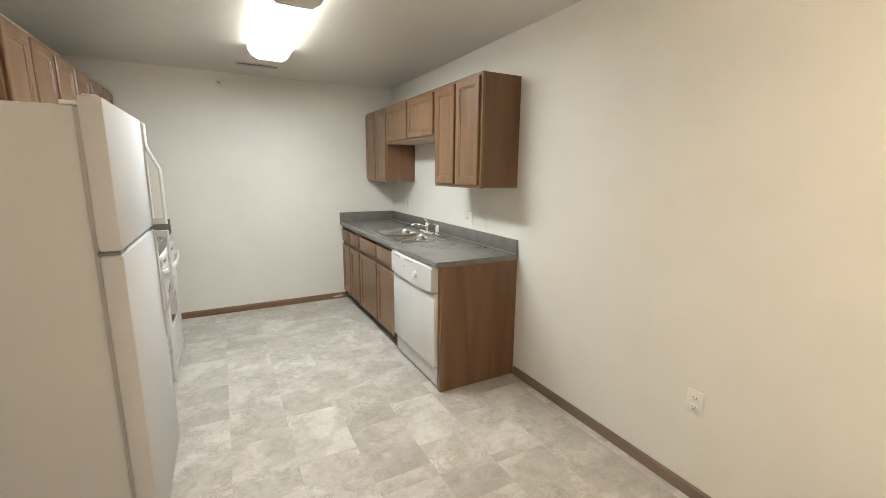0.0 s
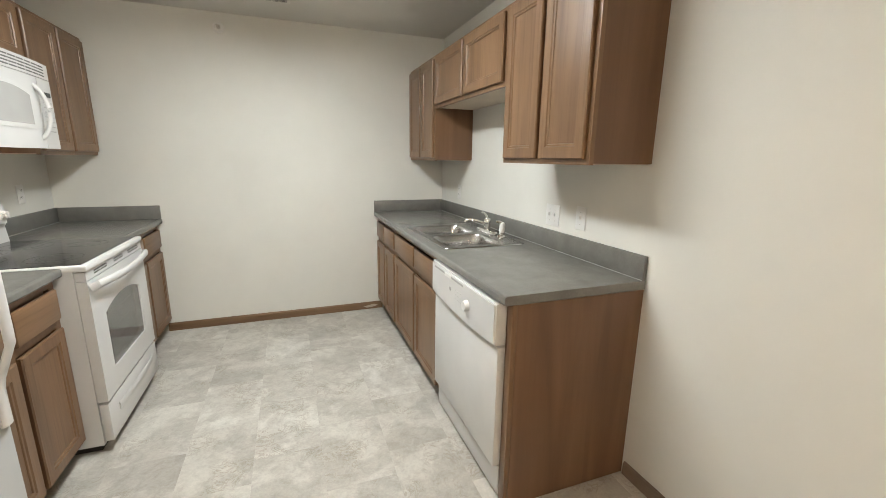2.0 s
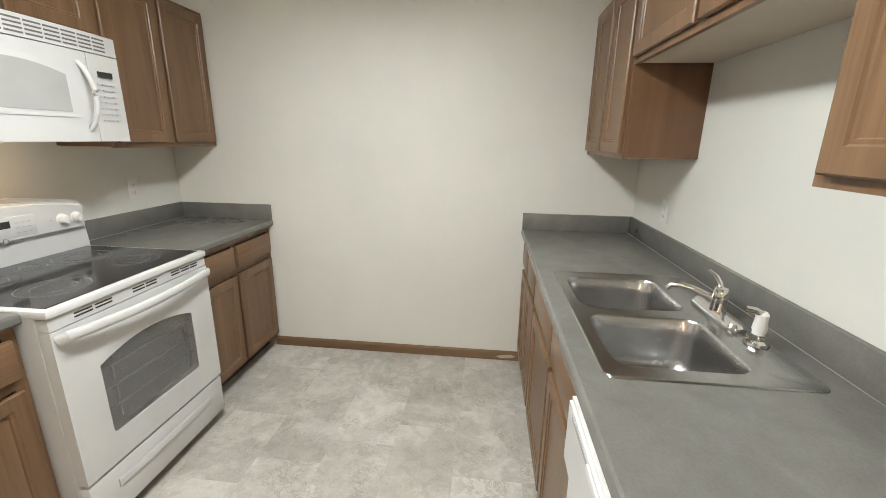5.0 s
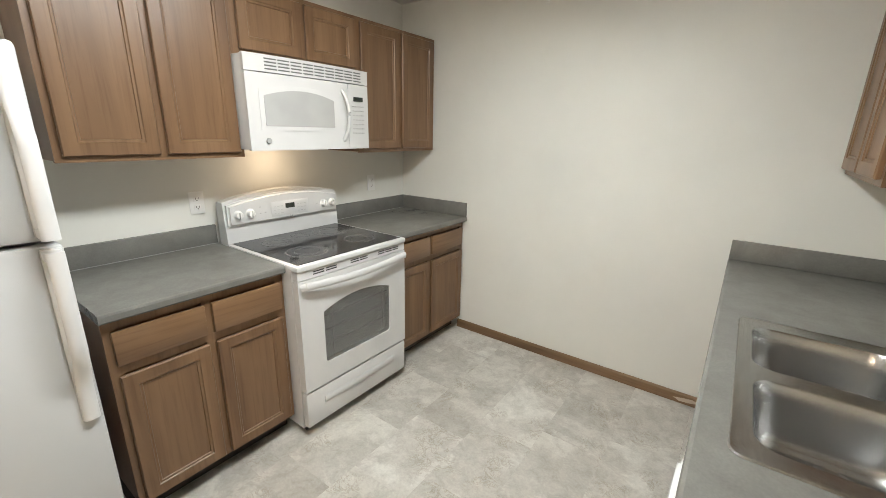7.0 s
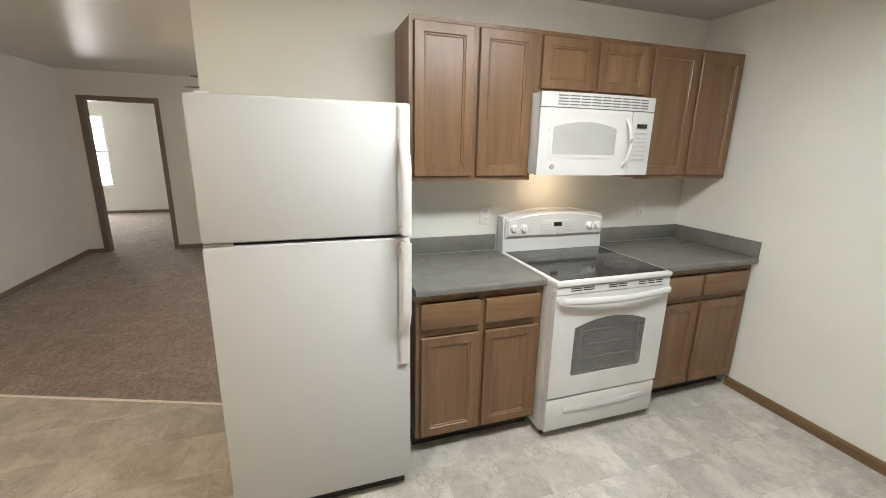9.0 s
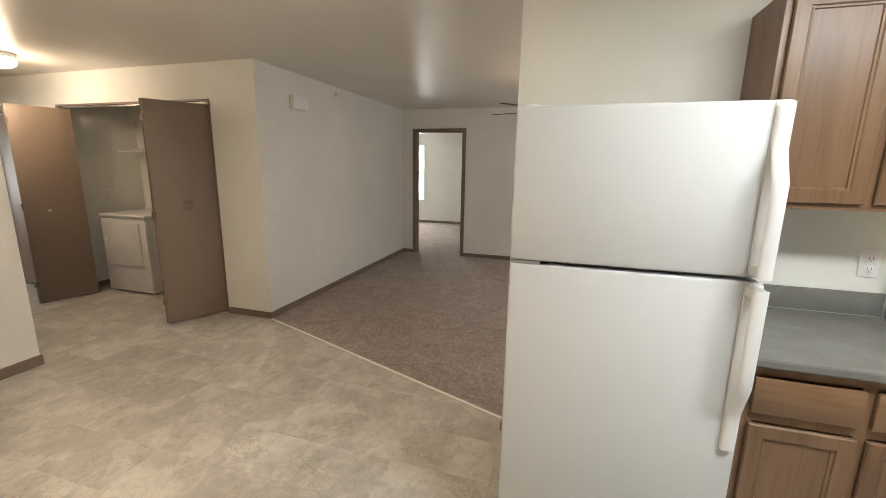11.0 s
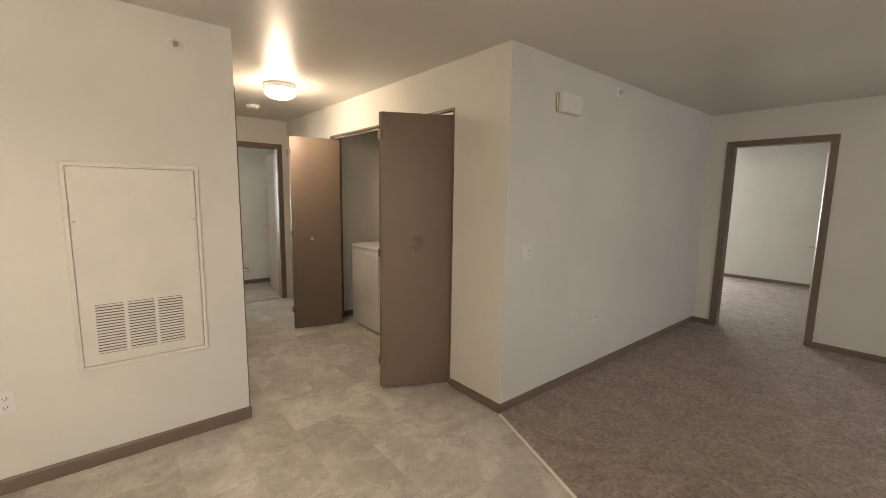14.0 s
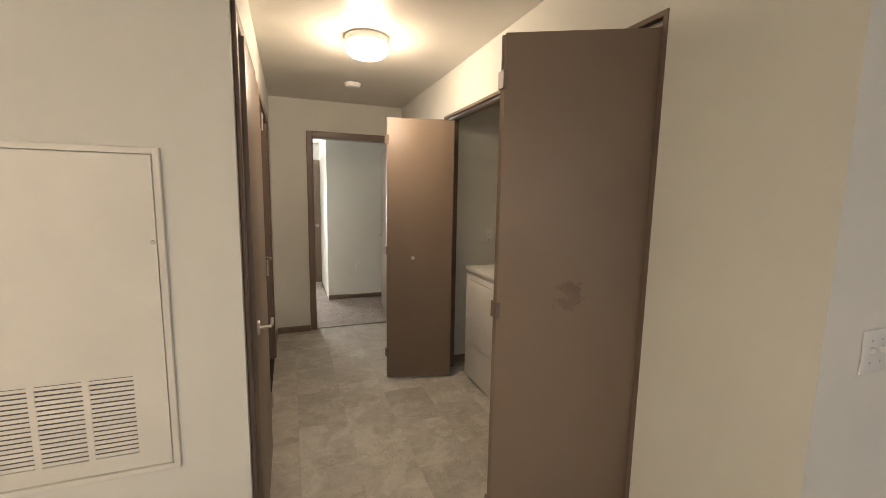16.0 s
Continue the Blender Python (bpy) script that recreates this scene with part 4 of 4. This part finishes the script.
# ---- wall fittings ----
FACE = {"right": lambda u, z: pose(RW, u, z, 0, 0, -90), "left": lambda u, z: pose(LW, u, z, 0, 0, 90), "panel": lambda u, z: pose(u, PW, z, 0, 0, 180),
        "living": lambda u, z: pose(u, KN, z, 0, 0, 180), "far": lambda u, z: pose(u, FW, z, 0, 0, 0), "closet": lambda u, z: pose(u, -3.56, z, 0, 0, 180), "recess": lambda u, z: pose(u, -6.10, z, 0, 0, 180), "bedroom": lambda u, z: pose(WEST, u, z, 0, 0, 90)}


def plate(w, h, parent):
    bm = bmesh.new()
    box(bm, -w / 2, -0.006, -h / 2, w / 2, -0.0006, h / 2, 0.0025, 2)
    part("cover_plate", bm, PLASTIC, parent)


def outlet(where, u, z):
    e = thing("wall_outlet", FACE[where](u, z), "white duplex wall outlet with its cover plate", "outlet", "wall outlets")
    plate(0.072, 0.116, e)
    for dz in (0.022, -0.022):
        r = part("receptacle", boxes((-0.017, -0.0085, dz - 0.014, 0.017, -0.0062, dz + 0.014), bev=0.001), PLASTIC, e)
        for x, w in ((-0.0075, 0.0022), (0.006, 0.0028)):
            part("slot", boxes((x, -0.0090, dz - 0.003, x + w, -0.0083, dz + 0.007)), DARK, r)
        part("slot", boxes((-0.0025, -0.0090, dz - 0.010, 0.0025, -0.0083, dz - 0.006)), DARK, r)
    return e


def switch(where, u, z, gangs=1, label="white wall switch with its cover plate"):
    e = thing("wall_switch", FACE[where](u, z), label, "light switch", "wall switches")
    w = 0.072 + 0.046 * (gangs - 1)
    plate(w, 0.116, e)
    for g in range(gangs):
        x = (g - (gangs - 1) / 2) * 0.046
        part("toggle", boxes((x - 0.0045, -0.016, -0.004, x + 0.0045, -0.0055, 0.013), bev=0.0015), PLASTIC, e)
        for dz in (-0.030, 0.030):
            part("screw", lathe(bmesh.new(), ((0.0, 0.0012), (0.003, 0.0008), (0.003, 0.0)), pose(x, -0.006, dz, 90, 0, 0), 10), NICKEL, e)
    return e


outlet("right", 0.950, 0.465)
switch("right", 2.925, 1.098, 2, "white double switch plate above the worktop")
switch("right", 2.690, 1.112)
outlet("right", 4.262, 1.120)
outlet("left", 3.100, 1.140)
outlet("left", 4.335, 1.142)
outlet("panel", 0.318, 0.456)
switch("living", -2.320, 1.100, 2, "white double wall switch on the living room wall")
outlet("living", -2.935, 0.463)
cj = thing("cable_jack", FACE["living"](-3.255, 0.470), "white cable jack plate low on the wall", "wall jack")
plate(0.072, 0.116, cj)
part("connector", lathe(bmesh.new(), ((0.0, 0.012), (0.0045, 0.012), (0.005, 0.0), (0.008, 0.0)), pose(0, -0.006, 0, 90, 0, 0), 14), NICKEL, cj)
outlet("closet", -2.57, 1.12)
outlet("recess", -1.807, 0.464)
outlet("bedroom", -0.15, 0.42)
outlet("bedroom", 0.35, 0.40)


def sprinkler(where, u, z):
    e = thing("fire_sprinkler", FACE[where](u, z), "sidewall fire sprinkler in a round white escutcheon", "sprinkler", "fire sprinklers")
    turn = pose(0, 0, 0, 90, 0, 0)
    part("escutcheon", lathe(bmesh.new(), ((0.040, 0.0005), (0.039, 0.005), (0.026, 0.010), (0.024, 0.004), (0.0, 0.004)), turn, 26), PLASTIC, e)
    part("head", lathe(bmesh.new(), ((0.012, 0.004), (0.012, 0.020), (0.007, 0.024), (0.006, 0.040), (0.0, 0.040)), turn, 14), NICKEL, e)
    part("deflector", boxes((-0.014, -0.050, 0.004, 0.014, -0.040, 0.007)), NICKEL, e)
    return e


sprinkler("far", 0.103, 2.311)
sprinkler("panel", -0.474, 2.258)
sprinkler("living", -3.416, 2.323)

al = thing("alarm_box", FACE["living"](-2.692, 2.122), "white plastic fire alarm box high on the wall", "alarm")
part("back_plate", boxes((-0.125, -0.02, -0.067, 0.125, -0.0006, 0.067), bev=0.004), plain("cream_plastic", (0.60, 0.55, 0.40), 0.45), al, "cream back plate")
part("cover", boxes((-0.122, -0.058, -0.064, 0.122, -0.0205, 0.064), bev=0.010), PLASTIC, al)

# ---- return-air access panel ----
ap = thing("access_panel", pose(-0.250, PW, 0.533, 0, 0, 180), "cream metal wall access panel with louvred return-air grille", "access panel")
APW, APH = 0.590, 1.076
part("frame", ring(bmesh.new(), -APW / 2, 0, APW / 2, APH, ((0, -0.0006), (0.0, -0.010), (0.003, -0.013), (0.020, -0.013), (0.022, -0.0006))), PANELW, ap)
holes = [(-0.210 + 0.135 * i, 0.078, -0.210 + 0.135 * i + 0.118, 0.345) for i in range(3)]
outs = [[(a, c), (d, c), (d, f), (a, f)] for a, c, d, f in holes]
part("panel", panel_with_hole(-APW / 2 + 0.025, APW / 2 - 0.025, 0.025, APH - 0.025, outs[0], -0.009, -0.001, *outs[1:]), PANELW, ap, smooth=False)
# flat sheet on the uncut wall, coloured as the shade between louvres
part("duct_shadow", boxes((-0.212, -0.0025, 0.076, 0.180, -0.0012, 0.347)), SLOT, ap, "flat grey sheet coloured as the shade between the louvres")
for hx0, hz0, hx1, hz1 in holes:
    for i in range(17):
        z = hz0 + 0.0045 + i * (hz1 - hz0 - 0.001) / 17
        part("louvre", prism(bmesh.new(), [(-0.0104, z), (-0.0092, z), (-0.0060, z + 0.0090), (-0.0074, z + 0.0090)], hx0, hx1, 0), PANELW, ap, smooth=False)
for x in (-APW / 2 + 0.035, APW / 2 - 0.035):
    part("latch", lathe(bmesh.new(), ((0.0, 0.004), (0.006, 0.004), (0.007, 0.0)), pose(x, -0.009, 0.78, 90, 0, 0), 14), NICKEL, ap)

# ---- doors ----
BH = 2.026


def bifold(pivot, fold, end, label):
    """A folded two-leaf closet door: leaf from the pivot to the fold, leaf from the fold back to the track."""
    e = thing("bifold_door", pose(pivot[0], pivot[1], 0.018), label, "bifold door", "laundry closet doors")
    for i, (a, b) in enumerate(((pivot, fold), (fold, end))):
        d = Vector((b[0] - a[0], b[1] - a[1]))
        ang = math.degrees(math.atan2(d.y, d.x))
        m = pose(a[0] - pivot[0], a[1] - pivot[1], 0, 0, 0, ang)
        lf = part("leaf", boxes((0.002, -0.015, 0.0, d.length - 0.002, 0.015, BH), bev=0.002), DOORP, e, "", m)
        if i == 1:
            for s in (-1, 1):
                part("knob", lathe(bmesh.new(), ((0.006, 0.0), (0.006, 0.012), (0.014, 0.018), (0.015, 0.026), (0.0, 0.030)), pose(0.20, s * 0.0155, 0.975, -90 * s, 0, 0), 16), NICKEL, lf, "small round knob")
    for z in (0.18, 1.0, 1.84):
        part("hinge", boxes((fold[0] - pivot[0] - 0.012, fold[1] - pivot[1] - 0.020, z, fold[0] - pivot[0] + 0.012, fold[1] - pivot[1] + 0.020, z + 0.06)), TRIM, e)
    return e


b1 = bifold((-2.116, -1.429), (-1.650, -1.678), (-2.116, -1.922), "brown bifold closet door folded open, with a round smudge")
b2 = bifold((-2.116, -3.449), (-1.618, -3.414), (-2.116, -3.296), "brown bifold closet door folded open against its jamb")
SMUDGE = paint("door_smudge", (0.182, 0.136, 0.104), 0.6, 0.25, 60, 0.02, 0.2)
SMEAR = paint("door_smear", (0.200, 0.146, 0.108), 0.6, 0.15, 40, 0.02, 0.2)
ang = math.degrees(math.atan2(-1.678 + 1.429, -1.650 + 2.116))
rs = random.Random(4)
for name, mat, count, spread, lift in (("smear", SMEAR, 60, 0.014, 0.0152), ("smudge", SMUDGE, 70, 0.008, 0.01525)):
    bm = bmesh.new()
    for k in range(count):
        a0 = rs.uniform(0.5, 5.9)
        r = 0.030 + rs.gauss(0, spread)
        x, z = 0.265 + r * math.cos(a0), 1.10 + 1.2 * r * math.sin(a0)
        out = [(x + rs.uniform(0.004, 0.010) * math.cos(q * 0.9), z + rs.uniform(0.004, 0.010) * math.sin(q * 0.9)) for q in range(7)]
        vs = [bm.verts.new((px, lift + 0.000004 * k, pz)) for px, pz in out]
        bm.faces.new(vs[::-1])
    part(name, bm, mat, b1, "soft dark ring-shaped smudge", pose(0, 0, 0, 0, 0, ang))
trk = thing("closet_track", Matrix(), "brown lining and track round the closet opening", "door frame")
trk["kind"] = "structure"
part("head_lining", boxes((HR - T, CL0 + 0.0185, CL_H - 0.018, HR + 0.004, CL1 - 0.0185, CL_H)), TRIM, trk)
part("side_lining", boxes((HR - T, CL0, 0.008, HR + 0.004, CL0 + 0.018, CL_H)), TRIM, trk)
part("side_lining", boxes((HR - T, CL1 - 0.018, 0.008, HR + 0.004, CL1, CL_H)), TRIM, trk)
part("track", boxes((HR - 0.05, CL0 + 0.02, CL_H - 0.034, HR - 0.02, CL1 - 0.02, CL_H - 0.0185)), NICKEL, trk)


def lever_door(m, w, label, handle_x, mat=DOORP, hinge_x=None, swing=1):
    e = thing("interior_door", m, label, "door", "interior doors")
    part("leaf", boxes((0.0, -0.034, 0.010, w, 0.0, 2.012), bev=0.002), mat, e)
    for s in (-1, 1):
        y = -0.034 if s < 0 else 0.0
        h = part("handle", lathe(bmesh.new(), ((0.0, 0.008), (0.026, 0.008), (0.030, 0.0)), pose(handle_x, y, 0.95, -90 * s, 0, 0), 20), NICKEL, e, "satin nickel lever handle")
        part("lever", sweep(bmesh.new(), [(handle_x, y + s * 0.006, 0.95), (handle_x, y + s * 0.045, 0.95), (handle_x + swing * 0.03, y + s * 0.050, 0.95), (handle_x + swing * 0.11, y + s * 0.048, 0.95)], 0.008, 0.006, 10), NICKEL, h)
    if hinge_x is not None:
        for z in (0.25, 1.02, 1.80):
            part("hinge", lathe(bmesh.new(), ((0.0, 0.0), (0.007, 0.0), (0.007, 0.09), (0.0, 0.09)), Matrix.Translation((hinge_x, -0.040, z)), 10), NICKEL, e)
    return e


lever_door(pose(HL + 0.002, LD0 + 0.018, 0, 0, 0, -90) @ pose(-(LD1 - LD0 - 0.036), 0, 0), LD1 - LD0 - 0.036, "brown flush interior door, closed, with a lever handle", 0.06, DOORP, LD1 - LD0 - 0.036, 1)
lever_door(pose(HL + 0.075, LE0 + 0.018, 0, 0, 0, -90) @ pose(-(LE1 - LE0 - 0.036), 0, 0), LE1 - LE0 - 0.036, "brown flush interior door set back in its frame", 0.85, DOORP, None, -1)
lever_door(pose(HR - 0.035, RD0 + 0.018, 0, 0, 0, 90), RD1 - RD0 - 0.036, "narrow brown flush door, closed, beside the closet", 0.06, DOORP, None, 1)
GREYDOOR = paint("pale_door_paint", (0.36, 0.31, 0.26), 0.45, 0.05, 50, 0.04, 0.4)
lever_door(pose(HD0 - 0.005, HE - T - 0.03, 0, 0, 0, -97), 0.76, "tan interior door standing open into the back bedroom", 0.69, GREYDOOR, 0.0, -1)
lever_door(pose(-0.90, -7.36, 0, 0, 0, 180), 0.5, "brown closet door at the back of the bedroom", 0.44, DOORP, None, -1)
bd = lever_door(pose(BX - T - 0.03, BD1 - 0.030, 0, 0, 0, 189), 0.76, "brown flush interior door standing open into the bedroom", 0.69, DOORP, None, -1)
for z in (0.22, 1.00, 1.76):
    part("hinge", boxes((-0.030, -0.008, z, 0.006, 0.003, z + 0.09), bev=0.001), NICKEL, bd)
built("threshold_strip", boxes((HD0 + 0.02, HE - 0.075, 0.0005, HD1 - 0.02, HE - 0.045, 0.010), bev=0.002), NICKEL, "thin metal threshold strip in the doorway", "threshold")

# pale metal strip along the carpet seam
sa, sbv = Vector((*SEAM_A, 0)), Vector((*SEAM_B, 0))
d = (sbv - sa)
strip = boxes((0.02, -0.009, 0.0005, d.length - 0.01, 0.009, 0.0075), bev=0.002)
built("carpet_strip", strip, plain("pale_metal_strip", (0.86, 0.82, 0.77), 0.28, 0.1), "pale metal strip between carpet and vinyl", "floor trim").matrix_basis = pose(SEAM_A[0], SEAM_A[1], 0, 0, 0, math.degrees(math.atan2(d.y, d.x)))

# ---- laundry closet ----
dr = thing("clothes_dryer", pose(-2.930, -3.286, 0, 0, 0, 90), "white front-loading clothes dryer in the closet", "dryer")
DRW, DRD = 0.686, 0.690
part("cabinet", boxes((0.0, -DRD + 0.012, 0.02, DRW, 0.0, 0.885), bev=0.006), WHITE, dr)
part("front_panel", boxes((0.004, -DRD, 0.025, DRW - 0.004, -DRD + 0.0115, 0.868), bev=0.005), WHITE, dr)
part("top", boxes((-0.003, -DRD - 0.006, 0.887, DRW + 0.003, 0.0, 0.922), bev=0.010), WHITE, dr)
ddoor = part("door", boxes((0.060, -DRD - 0.016, 0.330, DRW - 0.090, -DRD - 0.0005, 0.830), bev=0.006), WHITE, dr)
part("grip", boxes((0.072, -DRD - 0.030, 0.520, 0.094, -DRD - 0.0155, 0.660), bev=0.005), PLASTIC, ddoor)
part("console", prism(bmesh.new(), [(-0.145, 0.9225), (-0.002, 0.9225), (-0.002, 1.085), (-0.060, 1.092), (-0.085, 1.075)], 0.0, DRW, 0), WHITE, dr)
for x in (0.16, 0.34, 0.54):
    part("dial", lathe(bmesh.new(), ((0.0, 0.022), (0.024, 0.022), (0.028, 0.0)), pose(x, -0.114, 1.000, 68, 0, 0), 18), PLASTIC, dr)
for x in (0.05, DRW - 0.05):
    part("foot", lathe(bmesh.new(), ((0.0, 0.001), (0.02, 0.001), (0.02, 0.022)), Matrix.Translation((x, -DRD + 0.06, 0)), 12), DARK, dr)

ws = thing("wire_shelf", pose(-3.000, -3.485, 1.66, 0, 0, 90), "white wire shelf on the closet's back wall", "shelf")
for i in range(8):
    part("rail", sweep(bmesh.new(), [(0.0, -0.02 - 0.038 * i, 0.0), (2.26, -0.02 - 0.038 * i, 0.0)], 0.0025, None, 6), PLASTIC, ws)
part("front_rail", sweep(bmesh.new(), [(0.0, -0.300, 0.0), (2.26, -0.300, 0.0)], 0.004, None, 8), PLASTIC, ws)
part("front_rail", sweep(bmesh.new(), [(0.0, -0.300, -0.030), (2.26, -0.300, -0.030)], 0.004, None, 8), PLASTIC, ws)
for i in range(46):
    part("cross_wire", sweep(bmesh.new(), [(0.02 + 0.049 * i, -0.005, 0.004), (0.02 + 0.049 * i, -0.302, 0.004), (0.02 + 0.049 * i, -0.304, -0.030)], 0.0016, None, 5), PLASTIC, ws)
part("end_bracket", boxes((0.0, -0.31, -0.035, 0.006, -0.002, 0.012)), PLASTIC, ws)

# ---- windows ----
GLASS, wg, wl, wb = material("window_glass", 0.02)
wb.inputs["Transmission Weight"].default_value = 1.0
wb.inputs["IOR"].default_value = 1.45
VINYLW = plain("white_vinyl_frame", (0.74, 0.74, 0.72), 0.4)
SKYGLOW = glow("bright_sky", (0.92, 0.97, 1.0), 3.2)


def window(name, m, w, h, sides=1):
    """A double-hung window in the xz plane, its room side towards -y."""
    e = thing(name, m, "white vinyl double-hung window, bright daylight outside", "window")
    e["kind"] = "structure"
    part("window_frame", ring(bmesh.new(), 0.0, 0.0, w, h, ((0.0, 0.05), (0.0, 0.0), (0.045, 0.0), (0.045, 0.05))), VINYLW, e)
    part("meeting_rail", boxes((0.045, 0.012, h / 2 - 0.022, w - 0.045, 0.048, h / 2 + 0.022)), VINYLW, e)
    part("window_sill", boxes((-0.03, -0.05, -0.022, w + 0.03, -0.0005, -0.001), bev=0.003), VINYLW, e)
    for z0, z1 in ((0.046, h / 2 - 0.023), (h / 2 + 0.023, h - 0.046)):
        p = part("pane", boxes((0.046, 0.026, z0, w - 0.046, 0.030, z1)), GLASS, e)
        p.visible_shadow = False
    return e


window("window_bedroom", pose(WEST - 0.03, -3.2, 0.56, 0, 0, 90), 1.41, 1.49)
window("window_living", pose(-4.5, NORTH + 0.03, 0.25), 2.2, 1.95)
window("window_back_bedroom", pose(0.2, -8.6 - 0.03, 0.6, 0, 0, 180), 1.4, 1.5)
tagged(part("backdrop", boxes((WEST - 1.5, -5.5, -1.0, WEST - 1.48, 1.0, 4.0)), SKYGLOW, smooth=False), "pale bright sky outside the bedroom window", "sky", kind="structure")
tagged(part("backdrop", boxes((-3.2, -10.4, -1.0, 2.2, -10.38, 4.0)), SKYGLOW, smooth=False), "pale bright sky outside the back window", "sky", kind="structure")

# ==== end of things ====

# ---- floor tiles ----
TW, TL = 0.305, 0.457
floor = tagged(part("floor", boxes((-2.0, HE, -0.012, RW, FW, -0.006), (-3.000, -3.56, -0.012, -2.0, -1.29, -0.006)), DARK, smooth=False), "grey-beige stone-look vinyl tile floor", "floor", kind="structure")
tile_mesh = {}


def tile(x0, y0, x1, y1):
    key = (round(x1 - x0, 3), round(y1 - y0, 3))
    if key[0] < 0.02 or key[1] < 0.02:
        return
    if key not in tile_mesh:
        bm = boxes((0, 0, 0, key[0] - 0.0003, key[1] - 0.0003, 0.006))
        me = bpy.data.meshes.new("tile")
        bm.to_mesh(me)
        bm.free()
        me.materials.append(VINYL)
        tile_mesh[key] = me
    ob = new("tile", tile_mesh[key])
    ob.parent = floor
    ob.location = (x0, y0, -0.006)


ROOMS = ((HR, PW, RW, STUB), (LW, STUB, RW, FW), (HR, HE - 0.06, HL, PW), (-3.000, -3.56, HR, -1.29))
for i in range(-10, 8):
    shift = (i % 3) * TL / 3
    for j in range(-13, 12):
        for rx0, ry0, rx1, ry1 in ROOMS:
            tile(max(i * TW - 0.02, rx0), max(j * TL + shift, ry0), min((i + 1) * TW - 0.02, rx1), min((j + 1) * TL + shift, ry1))
